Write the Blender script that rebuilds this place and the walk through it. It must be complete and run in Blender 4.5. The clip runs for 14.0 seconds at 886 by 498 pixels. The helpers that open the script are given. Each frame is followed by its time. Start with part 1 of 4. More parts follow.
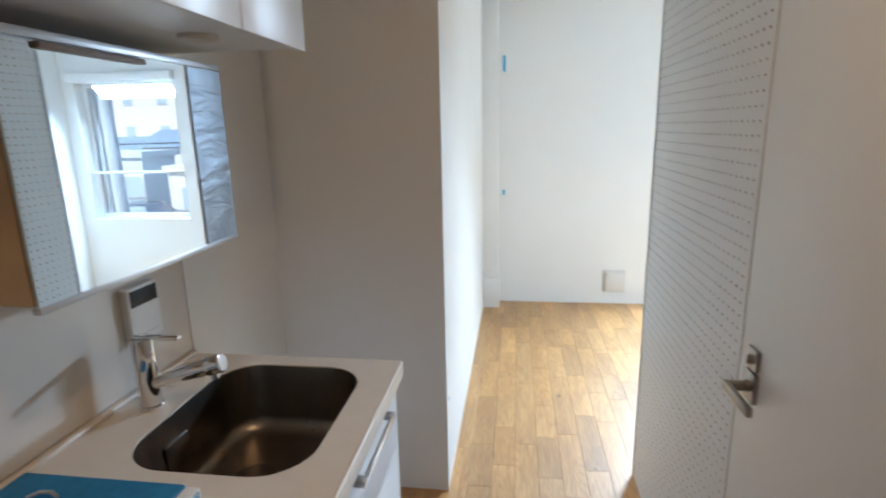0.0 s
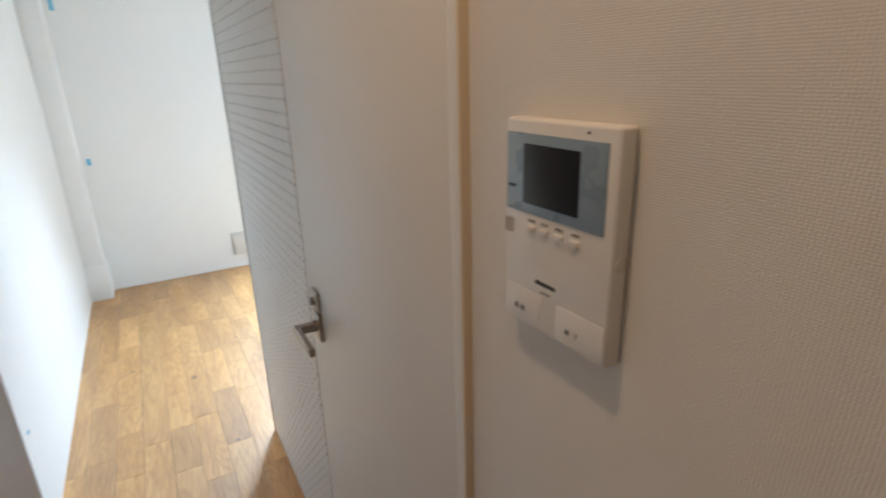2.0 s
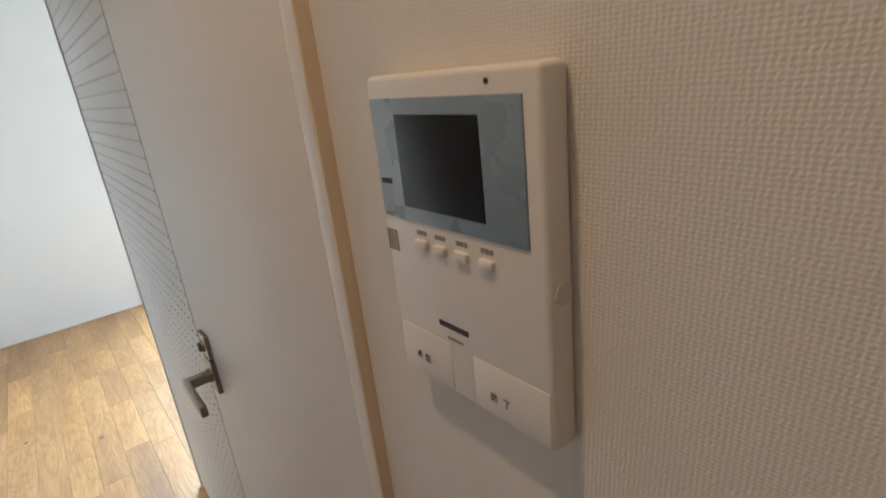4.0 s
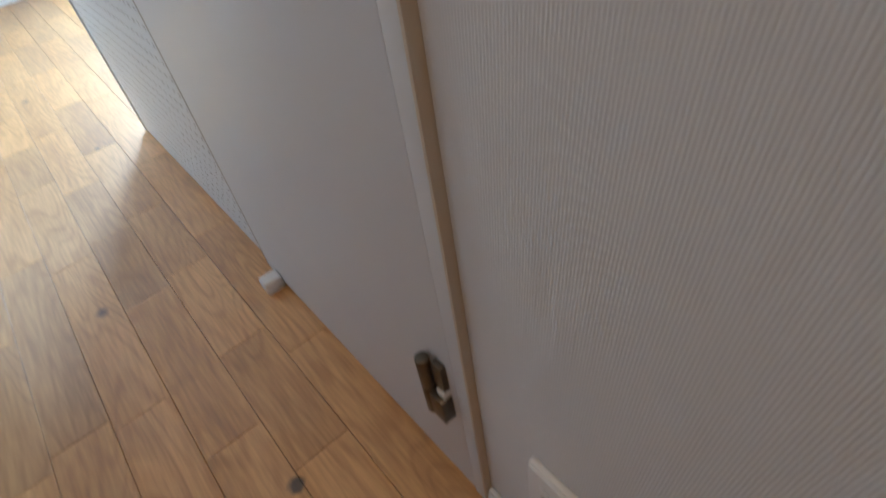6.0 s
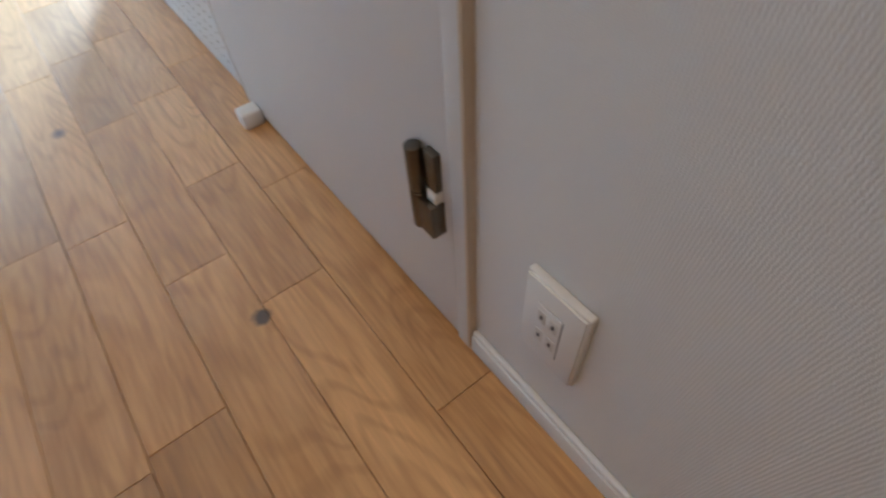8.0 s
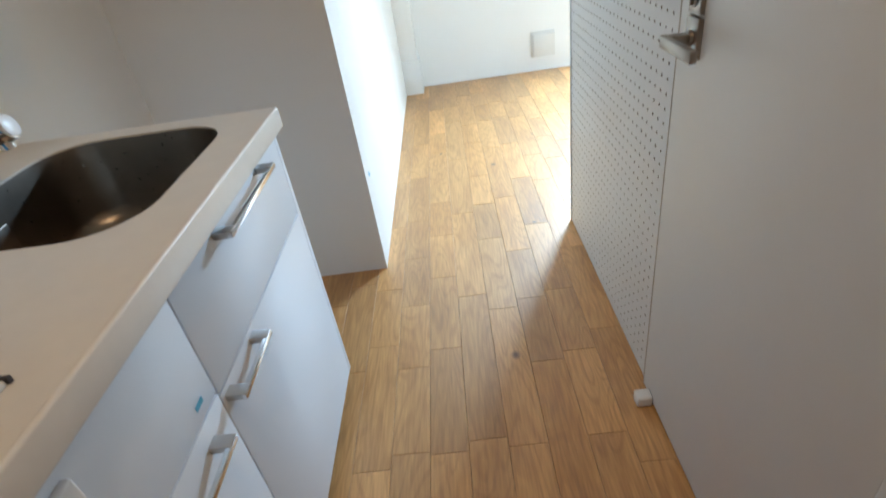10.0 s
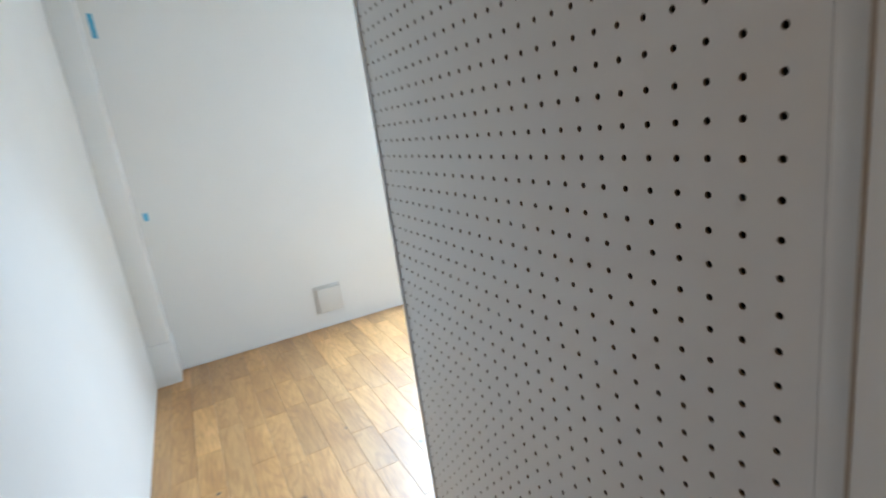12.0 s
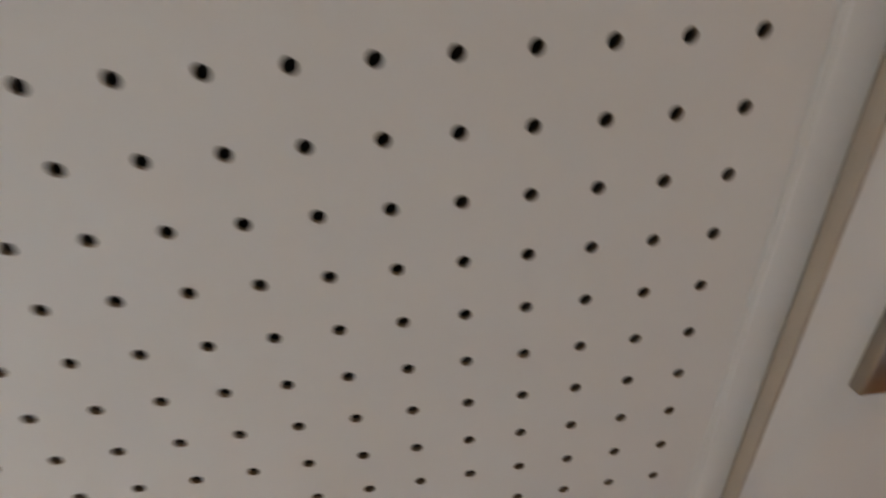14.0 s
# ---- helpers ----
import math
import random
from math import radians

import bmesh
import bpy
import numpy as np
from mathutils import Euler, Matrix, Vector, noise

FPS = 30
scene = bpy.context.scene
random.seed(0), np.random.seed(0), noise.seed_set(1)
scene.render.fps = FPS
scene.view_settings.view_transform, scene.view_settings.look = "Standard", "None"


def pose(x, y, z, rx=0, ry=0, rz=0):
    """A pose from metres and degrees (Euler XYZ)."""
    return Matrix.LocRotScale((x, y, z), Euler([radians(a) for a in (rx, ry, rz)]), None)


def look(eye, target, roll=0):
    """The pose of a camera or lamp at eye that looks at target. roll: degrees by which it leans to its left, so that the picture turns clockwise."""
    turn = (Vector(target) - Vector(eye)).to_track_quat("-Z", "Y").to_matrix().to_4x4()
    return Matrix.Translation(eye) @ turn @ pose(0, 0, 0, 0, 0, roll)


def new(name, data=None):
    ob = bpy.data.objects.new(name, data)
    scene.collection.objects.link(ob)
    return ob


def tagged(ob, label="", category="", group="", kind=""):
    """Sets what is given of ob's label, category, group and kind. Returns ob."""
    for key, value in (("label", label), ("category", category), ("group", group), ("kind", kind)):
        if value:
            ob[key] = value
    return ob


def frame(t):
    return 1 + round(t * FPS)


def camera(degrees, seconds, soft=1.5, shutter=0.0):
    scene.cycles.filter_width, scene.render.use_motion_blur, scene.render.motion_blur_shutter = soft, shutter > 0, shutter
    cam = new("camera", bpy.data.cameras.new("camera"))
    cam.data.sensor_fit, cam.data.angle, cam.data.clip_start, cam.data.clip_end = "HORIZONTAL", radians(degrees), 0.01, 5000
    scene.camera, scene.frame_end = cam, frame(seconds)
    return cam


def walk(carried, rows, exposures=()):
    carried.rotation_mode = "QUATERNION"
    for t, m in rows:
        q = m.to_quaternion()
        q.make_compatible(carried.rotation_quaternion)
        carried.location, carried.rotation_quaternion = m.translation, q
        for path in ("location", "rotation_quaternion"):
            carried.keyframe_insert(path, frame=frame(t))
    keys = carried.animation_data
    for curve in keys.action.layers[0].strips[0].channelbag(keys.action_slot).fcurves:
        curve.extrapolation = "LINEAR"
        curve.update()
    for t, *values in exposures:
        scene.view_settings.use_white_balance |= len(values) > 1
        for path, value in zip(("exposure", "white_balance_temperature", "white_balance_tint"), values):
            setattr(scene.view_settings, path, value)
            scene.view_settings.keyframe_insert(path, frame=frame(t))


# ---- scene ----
cam = camera(80.2, 14.0, soft=1.7, shutter=0.4)
PATH = [
    (0, (-0.504, -2.065, 1.461), (-0.778, -0.135, 1.01), -1.3),
    (0.5, (-0.501, -2.085, 1.445), (-0.493, -0.162, 0.896), -1.1),
    (0.7, (-0.488, -2.083, 1.447), (-0.416, -0.168, 0.875), -1.3),
    (1, (-0.458, -2.064, 1.438), (-0.249, -0.167, 0.84), -1.4),
    (1.5, (-0.371, -2.057, 1.437), (0.218, -0.255, 0.802), -1.2),
    (2, (-0.287, -2.038, 1.445), (0.642, -0.386, 0.806), -1.7),
    (2.2, (-0.261, -2.033, 1.445), (0.743, -0.425, 0.807), -2.3),
    (4.3, (-0.172, -1.925, 1.39), (0.965, -0.419, 0.727), -6.5),
    (4.5, (-0.176, -1.921, 1.361), (0.948, -0.413, 0.681), -6.9),
    (5, (-0.172, -1.883, 1.209), (0.826, -0.392, 0.325), -8.2),
    (5.4, (-0.159, -1.861, 1.08), (0.712, -0.464, -0.056), -10.0),
    (6.1, (-0.173, -1.823, 0.742), (0.626, -0.668, -0.682), -9.8),
    (6.5, (-0.15, -1.816, 0.616), (0.633, -0.825, -0.935), -7.4),
    (7, (-0.143, -1.822, 0.554), (0.661, -0.939, -1.05), -3.2),
    (7.2, (-0.142, -1.822, 0.544), (0.667, -0.967, -1.072), -1.9),
    (9.3, (-0.426, -1.879, 0.989), (-0.33, -0.37, -0.321), -11.0),
    (9.5, (-0.446, -1.882, 1.055), (-0.44, -0.312, -0.184), -10.7),
    (10, (-0.427, -1.902, 1.16), (-0.536, -0.224, 0.077), -9.3),
    (10.5, (-0.419, -1.87, 1.219), (-0.538, -0.086, 0.323), -9.1),
    (11, (-0.443, -1.697, 1.28), (-0.315, 0.216, 0.709), -8.8),
    (11.5, (-0.453, -1.333, 1.297), (0.069, 0.544, 0.848), -7.5),
    (12, (-0.391, -1.089, 1.247), (0.432, 0.668, 0.76), -8.1),
    (12.5, (-0.273, -0.843, 1.239), (0.833, 0.706, 0.626), -8.4),
    (13, (-0.241, -0.673, 1.209), (1.313, 0.313, 0.426), -7.3),
    (13.3, (-0.241, -0.631, 1.194), (1.472, -0.091, 0.314), -5.3),
    (13.5, (-0.24, -0.638, 1.183), (1.515, -0.367, 0.262), -4.2),
    (13.6, (-0.236, -0.646, 1.177), (1.522, -0.488, 0.237), -3.8),
    (13.7, (-0.231, -0.658, 1.166), (1.524, -0.594, 0.209), -3.6),
    (13.8, (-0.221, -0.672, 1.156), (1.52, -0.707, 0.172), -3.1),
    (14, (-0.203, -0.699, 1.129), (1.502, -0.888, 0.101), -3.1),
]
EXPO = [
    (0, 0.05, 6450, 13), (0.5, 0.02, 6900, 14), (1, 0.12, 6850, 14), (1.5, 0.2, 6700, 14), (2, 0.07, 6500, 14), (4.5, 0.06, 6450, 13), (5, 0.06, 6200, 12), (5.5, 0.15, 5950, 11), (6, 0.38, 5700, 10),
    (6.5, 0.62, 5700, 9), (7, 1.0, 5550, 9), (7.2, 1.0, 5550, 9), (9.3, 0.5, 5600, 8), (9.5, 0.48, 5650, 8), (10, 0.36, 6250, 8), (10.5, 0.2, 6550, 11),
    (11, 0.03, 6300, 9), (11.5, -0.24, 6500, 10), (12, -0.32, 6400, 13), (12.5, -0.34, 6650, 16), (13, -0.12, 6600, 17), (13.5, 0.19, 6850, 18), (14, 0.17, 7150, 18),
]
walk(cam, [(t, look(eye, target, roll)) for t, eye, target, roll in PATH], EXPO)

# ---- light ----
SUN_EL, SUN_ROT = radians(48), radians(200)
world = bpy.data.worlds.new("sky")
world.use_nodes = True
scene.world = world
wn = world.node_tree
sky = wn.nodes.new("ShaderNodeTexSky")
sky.sky_type = 'NISHITA'
sky.sun_disc = False
sky.sun_elevation, sky.sun_rotation = SUN_EL, SUN_ROT
wn.nodes["Background"].inputs["Strength"].default_value = 0.15
wn.links.new(sky.outputs[0], wn.nodes["Background"].inputs["Color"])


def lamp(name, kind, m, energy, color, **kw):
    data = bpy.data.lights.new(name, kind)
    data.energy, data.color = energy, color
    for k, v in kw.items():
        setattr(data, k, v)
    ob = new(name, data)
    ob.matrix_world = m
    return ob


# The sun stands behind the house, so the window gets sky light and what the street throws back.
lamp("sun", 'SUN', look((0, 0, 10), (-0.3, 3.0, 6.6)), 5.0, (1, 0.96, 0.9), angle=radians(0.5))
lamp("window_daylight", 'AREA', look((1.34, 2.335, 1.825), (1.26, 1.0, 0.50)), 102.0, (0.54, 0.765, 1.0), shape='RECTANGLE', size=0.70, size_y=0.14, spread=radians(112))
lamp("kitchen_downlight", 'AREA', look((-0.42, -1.71, 2.372), (-0.42, -1.71, 0)), 4.4, (1.0, 0.67, 0.38), shape='DISK', size=0.06)
# added warm fill at the unseen rear end, no known fitting there
lamp("rear_downlight", 'AREA', look((-0.62, -2.75, 2.372), (-0.62, -2.75, 0)), 0.6, (1.0, 0.75, 0.50), shape='DISK', size=0.09)


# ---- materials ----
def mat(name, color, rough=0.5, metal=0.0, var=0.04, scale=6.0, bump=0.0, bscale=200.0, spec=0.5, island=0.0):
    """Paint, plastic or metal: base colour with two scales of mottling and a fine relief."""
    m = bpy.data.materials.new(name)
    m.use_nodes = True
    nt = m.node_tree
    b = nt.nodes["Principled BSDF"]
    b.inputs["Roughness"].default_value, b.inputs["Metallic"].default_value = rough, metal
    b.inputs["Specular IOR Level"].default_value = spec
    co = nt.nodes.new("ShaderNodeTexCoord")
    n1 = nt.nodes.new("ShaderNodeTexNoise")
    n1.inputs["Scale"].default_value, n1.inputs["Detail"].default_value = scale, 6
    nt.links.new(co.outputs["Object"], n1.inputs["Vector"])
    ramp = nt.nodes.new("ShaderNodeMapRange")
    ramp.inputs["From Min"].default_value, ramp.inputs["From Max"].default_value = 0.3, 0.7
    ramp.inputs["To Min"].default_value, ramp.inputs["To Max"].default_value = 1 - var, 1 + var
    nt.links.new(n1.outputs["Fac"], ramp.inputs["Value"])
    mul = nt.nodes.new("ShaderNodeVectorMath")
    mul.operation = 'SCALE'
    mul.inputs[0].default_value = color
    nt.links.new(ramp.outputs[0], mul.inputs["Scale"])
    nt.links.new(mul.outputs[0], b.inputs["Base Color"])
    rr = nt.nodes.new("ShaderNodeMapRange")
    rr.inputs["To Min"].default_value, rr.inputs["To Max"].default_value = max(0.02, rough - 0.07), min(1, rough + 0.07)
    n2 = nt.nodes.new("ShaderNodeTexNoise")
    n2.inputs["Scale"].default_value, n2.inputs["Detail"].default_value = scale * 5, 4
    nt.links.new(co.outputs["Object"], n2.inputs["Vector"])
    nt.links.new(n2.outputs["Fac"], rr.inputs["Value"])
    nt.links.new(rr.outputs[0], b.inputs["Roughness"])
    if bump:
        n3 = nt.nodes.new("ShaderNodeTexNoise")
        n3.inputs["Scale"].default_value, n3.inputs["Detail"].default_value = bscale, 5
        nt.links.new(co.outputs["Object"], n3.inputs["Vector"])
        bp = nt.nodes.new("ShaderNodeBump")
        bp.inputs["Strength"].default_value, bp.inputs["Distance"].default_value = bump, 0.002
        nt.links.new(n3.outputs["Fac"], bp.inputs["Height"])
        nt.links.new(bp.outputs[0], b.inputs["Normal"])
    return m


def woven_wallpaper(name, color):
    """Vinyl wallpaper with a woven relief: fine slanting ribs broken by a coarser thread."""
    m = mat(name, color, 0.62, var=0.02, scale=3)
    nt = m.node_tree
    b = nt.nodes["Principled BSDF"]
    co = nt.nodes.new("ShaderNodeTexCoord")
    heights = []
    for rot, scale, dist in ((0.0, 165.0, 3.0), (87.0, 128.0, 3.2)):
        mp = nt.nodes.new("ShaderNodeMapping")
        mp.inputs["Rotation"].default_value = (radians(rot), 0, 0)
        nt.links.new(co.outputs["Object"], mp.inputs["Vector"])
        w = nt.nodes.new("ShaderNodeTexWave")
        w.wave_type, w.bands_direction = 'BANDS', 'Z'
        w.inputs["Scale"].default_value, w.inputs["Distortion"].default_value = scale, dist
        w.inputs["Detail"].default_value, w.inputs["Detail Scale"].default_value = 3, 3.0
        nt.links.new(mp.outputs[0], w.inputs["Vector"])
        heights.append(w)
    add = nt.nodes.new("ShaderNodeMath")
    add.operation = 'MULTIPLY_ADD'
    add.inputs[1].default_value = 0.85
    nt.links.new(heights[1].outputs["Fac"], add.inputs[0])
    soft = nt.nodes.new("ShaderNodeMath")
    soft.operation = 'MULTIPLY'
    soft.inputs[1].default_value = 0.45
    nt.links.new(heights[0].outputs["Fac"], soft.inputs[0])
    nt.links.new(soft.outputs[0], add.inputs[2])
    bp = nt.nodes.new("ShaderNodeBump")
    bp.inputs["Strength"].default_value, bp.inputs["Distance"].default_value = 0.24, 0.0010
    nt.links.new(add.outputs[0], bp.inputs["Height"])
    nt.links.new(bp.outputs[0], b.inputs["Normal"])
    return m


def oak(name):
    """Clear-lacquered oak: each plank its own tone, long grain, cathedral figure and a few dark knots."""
    m = bpy.data.materials.new(name)
    m.use_nodes = True
    nt, L = m.node_tree, m.node_tree.links
    b = nt.nodes["Principled BSDF"]
    co, info = nt.nodes.new("ShaderNodeTexCoord"), nt.nodes.new("ShaderNodeObjectInfo")
    shift = nt.nodes.new("ShaderNodeVectorMath")
    shift.operation = 'MULTIPLY_ADD'
    shift.inputs[1].default_value = (17.0, 31.0, 7.0)
    L.new(info.outputs["Random"], shift.inputs[0])
    L.new(co.outputs["Object"], shift.inputs[2])
    mp = nt.nodes.new("ShaderNodeMapping")
    mp.inputs["Scale"].default_value = (8.0, 1.3, 8.0)
    L.new(shift.outputs[0], mp.inputs["Vector"])
    fig = nt.nodes.new("ShaderNodeTexNoise")
    fig.inputs["Scale"].default_value, fig.inputs["Detail"].default_value, fig.inputs["Distortion"].default_value = 1.2, 1, 0.5
    L.new(mp.outputs[0], fig.inputs["Vector"])
    rings = nt.nodes.new("ShaderNodeMath")
    rings.operation = 'MULTIPLY'
    rings.inputs[1].default_value = 80.0
    L.new(fig.outputs["Fac"], rings.inputs[0])
    sine = nt.nodes.new("ShaderNodeMath")
    sine.operation = 'SINE'
    L.new(rings.outputs[0], sine.inputs[0])
    fine = nt.nodes.new("ShaderNodeTexNoise")
    fine.inputs["Scale"].default_value, fine.inputs["Detail"].default_value = 11.0, 7
    mp2 = nt.nodes.new("ShaderNodeMapping")
    mp2.inputs["Scale"].default_value = (15.0, 1.0, 15.0)
    L.new(shift.outputs[0], mp2.inputs["Vector"])
    L.new(mp2.outputs[0], fine.inputs["Vector"])
    # growth rings: thin dark lines where the sine peaks, looping round the figure
    ring = nt.nodes.new("ShaderNodeMapRange")
    ring.inputs["From Min"].default_value, ring.inputs["From Max"].default_value = 0.15, 1.0
    ring.inputs["To Min"].default_value, ring.inputs["To Max"].default_value = 0.0, -0.14
    L.new(sine.outputs[0], ring.inputs["Value"])
    cloud = nt.nodes.new("ShaderNodeTexNoise")
    cloud.inputs["Scale"].default_value, cloud.inputs["Detail"].default_value = 0.9, 2
    L.new(mp.outputs[0], cloud.inputs["Vector"])
    blend = nt.nodes.new("ShaderNodeMath")
    blend.operation = 'MULTIPLY'
    L.new(cloud.outputs["Fac"], blend.inputs[1])
    L.new(ring.outputs[0], blend.inputs[0])
    broad = nt.nodes.new("ShaderNodeMath")
    broad.operation = 'MULTIPLY_ADD'
    broad.inputs[1].default_value = 0.55
    L.new(cloud.outputs["Fac"], broad.inputs[0])
    L.new(blend.outputs[0], broad.inputs[2])
    grain = nt.nodes.new("ShaderNodeMath")
    grain.operation = 'MULTIPLY_ADD'
    grain.inputs[1].default_value = 0.45
    L.new(fine.outputs["Fac"], grain.inputs[0])
    L.new(broad.outputs[0], grain.inputs[2])
    ramp = nt.nodes.new("ShaderNodeValToRGB")
    el = ramp.color_ramp.elements
    el[0].position, el[0].color = 0.14, (0.19, 0.070, 0.013, 1)
    el[1].position, el[1].color = 0.74, (0.77, 0.428, 0.150, 1)
    mid = el.new(0.42)
    mid.color = (0.455, 0.216, 0.050, 1)
    L.new(grain.outputs[0], ramp.inputs[0])
    tone = nt.nodes.new("ShaderNodeMapRange")
    tone.inputs["To Min"].default_value, tone.inputs["To Max"].default_value = 0.82, 1.14
    L.new(info.outputs["Random"], tone.inputs["Value"])
    mul = nt.nodes.new("ShaderNodeVectorMath")
    mul.operation = 'SCALE'
    L.new(ramp.outputs[0], mul.inputs[0])
    L.new(tone.outputs[0], mul.inputs["Scale"])
    vor = nt.nodes.new("ShaderNodeTexVoronoi")
    vor.inputs["Scale"].default_value = 2.6
    mp3 = nt.nodes.new("ShaderNodeMapping")
    mp3.inputs["Scale"].default_value = (1.3, 1.0, 1.0)
    L.new(shift.outputs[0], mp3.inputs["Vector"])
    L.new(mp3.outputs[0], vor.inputs["Vector"])
    knot = nt.nodes.new("ShaderNodeMapRange")
    knot.inputs["From Min"].default_value, knot.inputs["From Max"].default_value = 0.018, 0.055
    knot.inputs["To Min"].default_value, knot.inputs["To Max"].default_value = 0.28, 1.0
    L.new(vor.outputs["Distance"], knot.inputs["Value"])
    mul2 = nt.nodes.new("ShaderNodeVectorMath")
    mul2.operation = 'SCALE'
    L.new(mul.outputs[0], mul2.inputs[0])
    L.new(knot.outputs[0], mul2.inputs["Scale"])
    # three knots that lie where the boards have them
    geo = nt.nodes.new("ShaderNodeNewGeometry")
    wob = nt.nodes.new("ShaderNodeTexNoise")
    wob.inputs["Scale"].default_value = 60.0
    L.new(geo.outputs["Position"], wob.inputs["Vector"])
    last = mul2
    for kx, ky, kr in ((-0.205, -1.370, 0.015), (-0.152, 0.012, 0.010), (-0.533, 0.877, 0.011)):
        dist = nt.nodes.new("ShaderNodeVectorMath")
        dist.operation = 'DISTANCE'
        dist.inputs[1].default_value = (kx, ky, 0.0)
        L.new(geo.outputs["Position"], dist.inputs[0])
        bent = nt.nodes.new("ShaderNodeMath")
        bent.operation = 'MULTIPLY_ADD'
        bent.inputs[1].default_value = 0.012
        L.new(wob.outputs["Fac"], bent.inputs[0])
        L.new(dist.outputs["Value"], bent.inputs[2])
        fac = nt.nodes.new("ShaderNodeMapRange")
        fac.inputs["From Min"].default_value, fac.inputs["From Max"].default_value = kr, kr + 0.007
        fac.inputs["To Min"].default_value, fac.inputs["To Max"].default_value = 0.12, 1.0
        L.new(bent.outputs[0], fac.inputs["Value"])
        nxt = nt.nodes.new("ShaderNodeVectorMath")
        nxt.operation = 'SCALE'
        L.new(last.outputs[0], nxt.inputs[0])
        L.new(fac.outputs[0], nxt.inputs["Scale"])
        last = nxt
    L.new(last.outputs[0], b.inputs["Base Color"])
    rough = nt.nodes.new("ShaderNodeMapRange")
    rough.inputs["To Min"].default_value, rough.inputs["To Max"].default_value = 0.48, 0.60
    L.new(fine.outputs["Fac"], rough.inputs["Value"])
    L.new(rough.outputs[0], b.inputs["Roughness"])
    bp = nt.nodes.new("ShaderNodeBump")
    b.inputs["Specular IOR Level"].default_value = 0.7
    b.inputs["Coat IOR"].default_value = 1.5
    b.inputs["Coat Weight"].default_value, b.inputs["Coat Roughness"].default_value = 1.0, 0.42
    bp.inputs["Strength"].default_value, bp.inputs["Distance"].default_value = 0.12, 0.001
    L.new(grain.outputs[0], bp.inputs["Height"])
    L.new(bp.outputs[0], b.inputs["Normal"])
    return m


def glass_mat(name, color=(1, 1, 1)):
    m = mat(name, color, 0.02, var=0.0)
    m.node_tree.nodes["Principled BSDF"].inputs["Transmission Weight"].default_value = 1.0
    for l in list(m.node_tree.links):
        if l.to_socket.name == "Roughness":
            m.node_tree.links.remove(l)
    m.node_tree.nodes["Principled BSDF"].inputs["Roughness"].default_value = 0.0
    return m


def mirror_mat(name):
    m = bpy.data.materials.new(name)
    m.use_nodes = True
    b = m.node_tree.nodes["Principled BSDF"]
    b.inputs["Base Color"].default_value = (0.74, 0.85, 0.95, 1)
    b.inputs["Metallic"].default_value, b.inputs["Roughness"].default_value = 1.0, 0.012
    return m


def film_mat(name):
    """Crumpled clear film on a mirror: bright wrinkles that scatter the reflection."""
    m = mat(name, (0.30, 0.36, 0.42), 0.40, metal=0.45, var=0.14, scale=14)
    nt = m.node_tree
    b = nt.nodes["Principled BSDF"]
    co = nt.nodes.new("ShaderNodeTexCoord")
    mp = nt.nodes.new("ShaderNodeMapping")
    mp.inputs["Scale"].default_value = (1, 5, 16)
    mp.inputs["Rotation"].default_value = (radians(14), 0, 0)
    n = nt.nodes.new("ShaderNodeTexNoise")
    n.inputs["Scale"].default_value, n.inputs["Detail"].default_value, n.inputs["Distortion"].default_value = 1.0, 4, 1.2
    bp = nt.nodes.new("ShaderNodeBump")
    bp.inputs["Strength"].default_value, bp.inputs["Distance"].default_value = 1.0, 0.006
    nt.links.new(co.outputs["Object"], mp.inputs["Vector"])
    nt.links.new(mp.outputs[0], n.inputs["Vector"])
    nt.links.new(n.outputs["Fac"], bp.inputs["Height"])
    nt.links.new(bp.outputs[0], b.inputs["Normal"])
    return m


M_PAPER = woven_wallpaper("woven_wallpaper", (0.80, 0.78, 0.75))
M_WALL = mat("white_wallpaper", (0.80, 0.79, 0.76), 0.65, var=0.015, scale=2.5, bump=0.35, bscale=260)
M_PANEL = mat("kitchen_panel", (0.71, 0.675, 0.62), 0.30, var=0.015, scale=3)
M_CEIL = mat("ceiling_paper", (0.82, 0.82, 0.80), 0.7, var=0.02, bump=0.3, bscale=180)
M_DOOR = mat("door_sheet", (0.80, 0.79, 0.77), 0.42, var=0.012, scale=2.0, bump=0.08, bscale=90)
M_BOARD = mat("perforated_board", (0.78, 0.785, 0.78), 0.45, var=0.012, scale=4)
M_HARDBOARD = mat("raw_hardboard", (0.20, 0.15, 0.105), 0.9)
# near black: the shade behind the pegboard holes, put into the colour
M_DARK = mat("cavity_shade_black", (0.012, 0.012, 0.013), 0.8)
M_TRIM = mat("white_trim", (0.79, 0.785, 0.77), 0.40, var=0.015)
# beige for the casing's side, its warm shade included in the colour
M_CASING = mat("beige_shaded_casing", (0.72, 0.60, 0.45), 0.45, var=0.03, scale=9)
# raw door edge, with its shade mixed into the brown
M_EDGE = mat("edge_shade_brown", (0.46, 0.39, 0.32), 0.5, var=0.05, scale=20)
M_ALU = mat("grey_aluminium", (0.55, 0.56, 0.57), 0.38, metal=0.8, var=0.03)
M_CAB = mat("white_cabinet", (0.76, 0.80, 0.85), 0.32, var=0.01, scale=2)
M_GAP = mat("grey_edge_tape", (0.22, 0.15, 0.11), 0.5)
M_TOP = mat("cream_worktop", (0.77, 0.72, 0.65), 0.32, var=0.02, scale=30)
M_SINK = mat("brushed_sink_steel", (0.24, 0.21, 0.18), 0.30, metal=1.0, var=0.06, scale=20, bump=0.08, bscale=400)
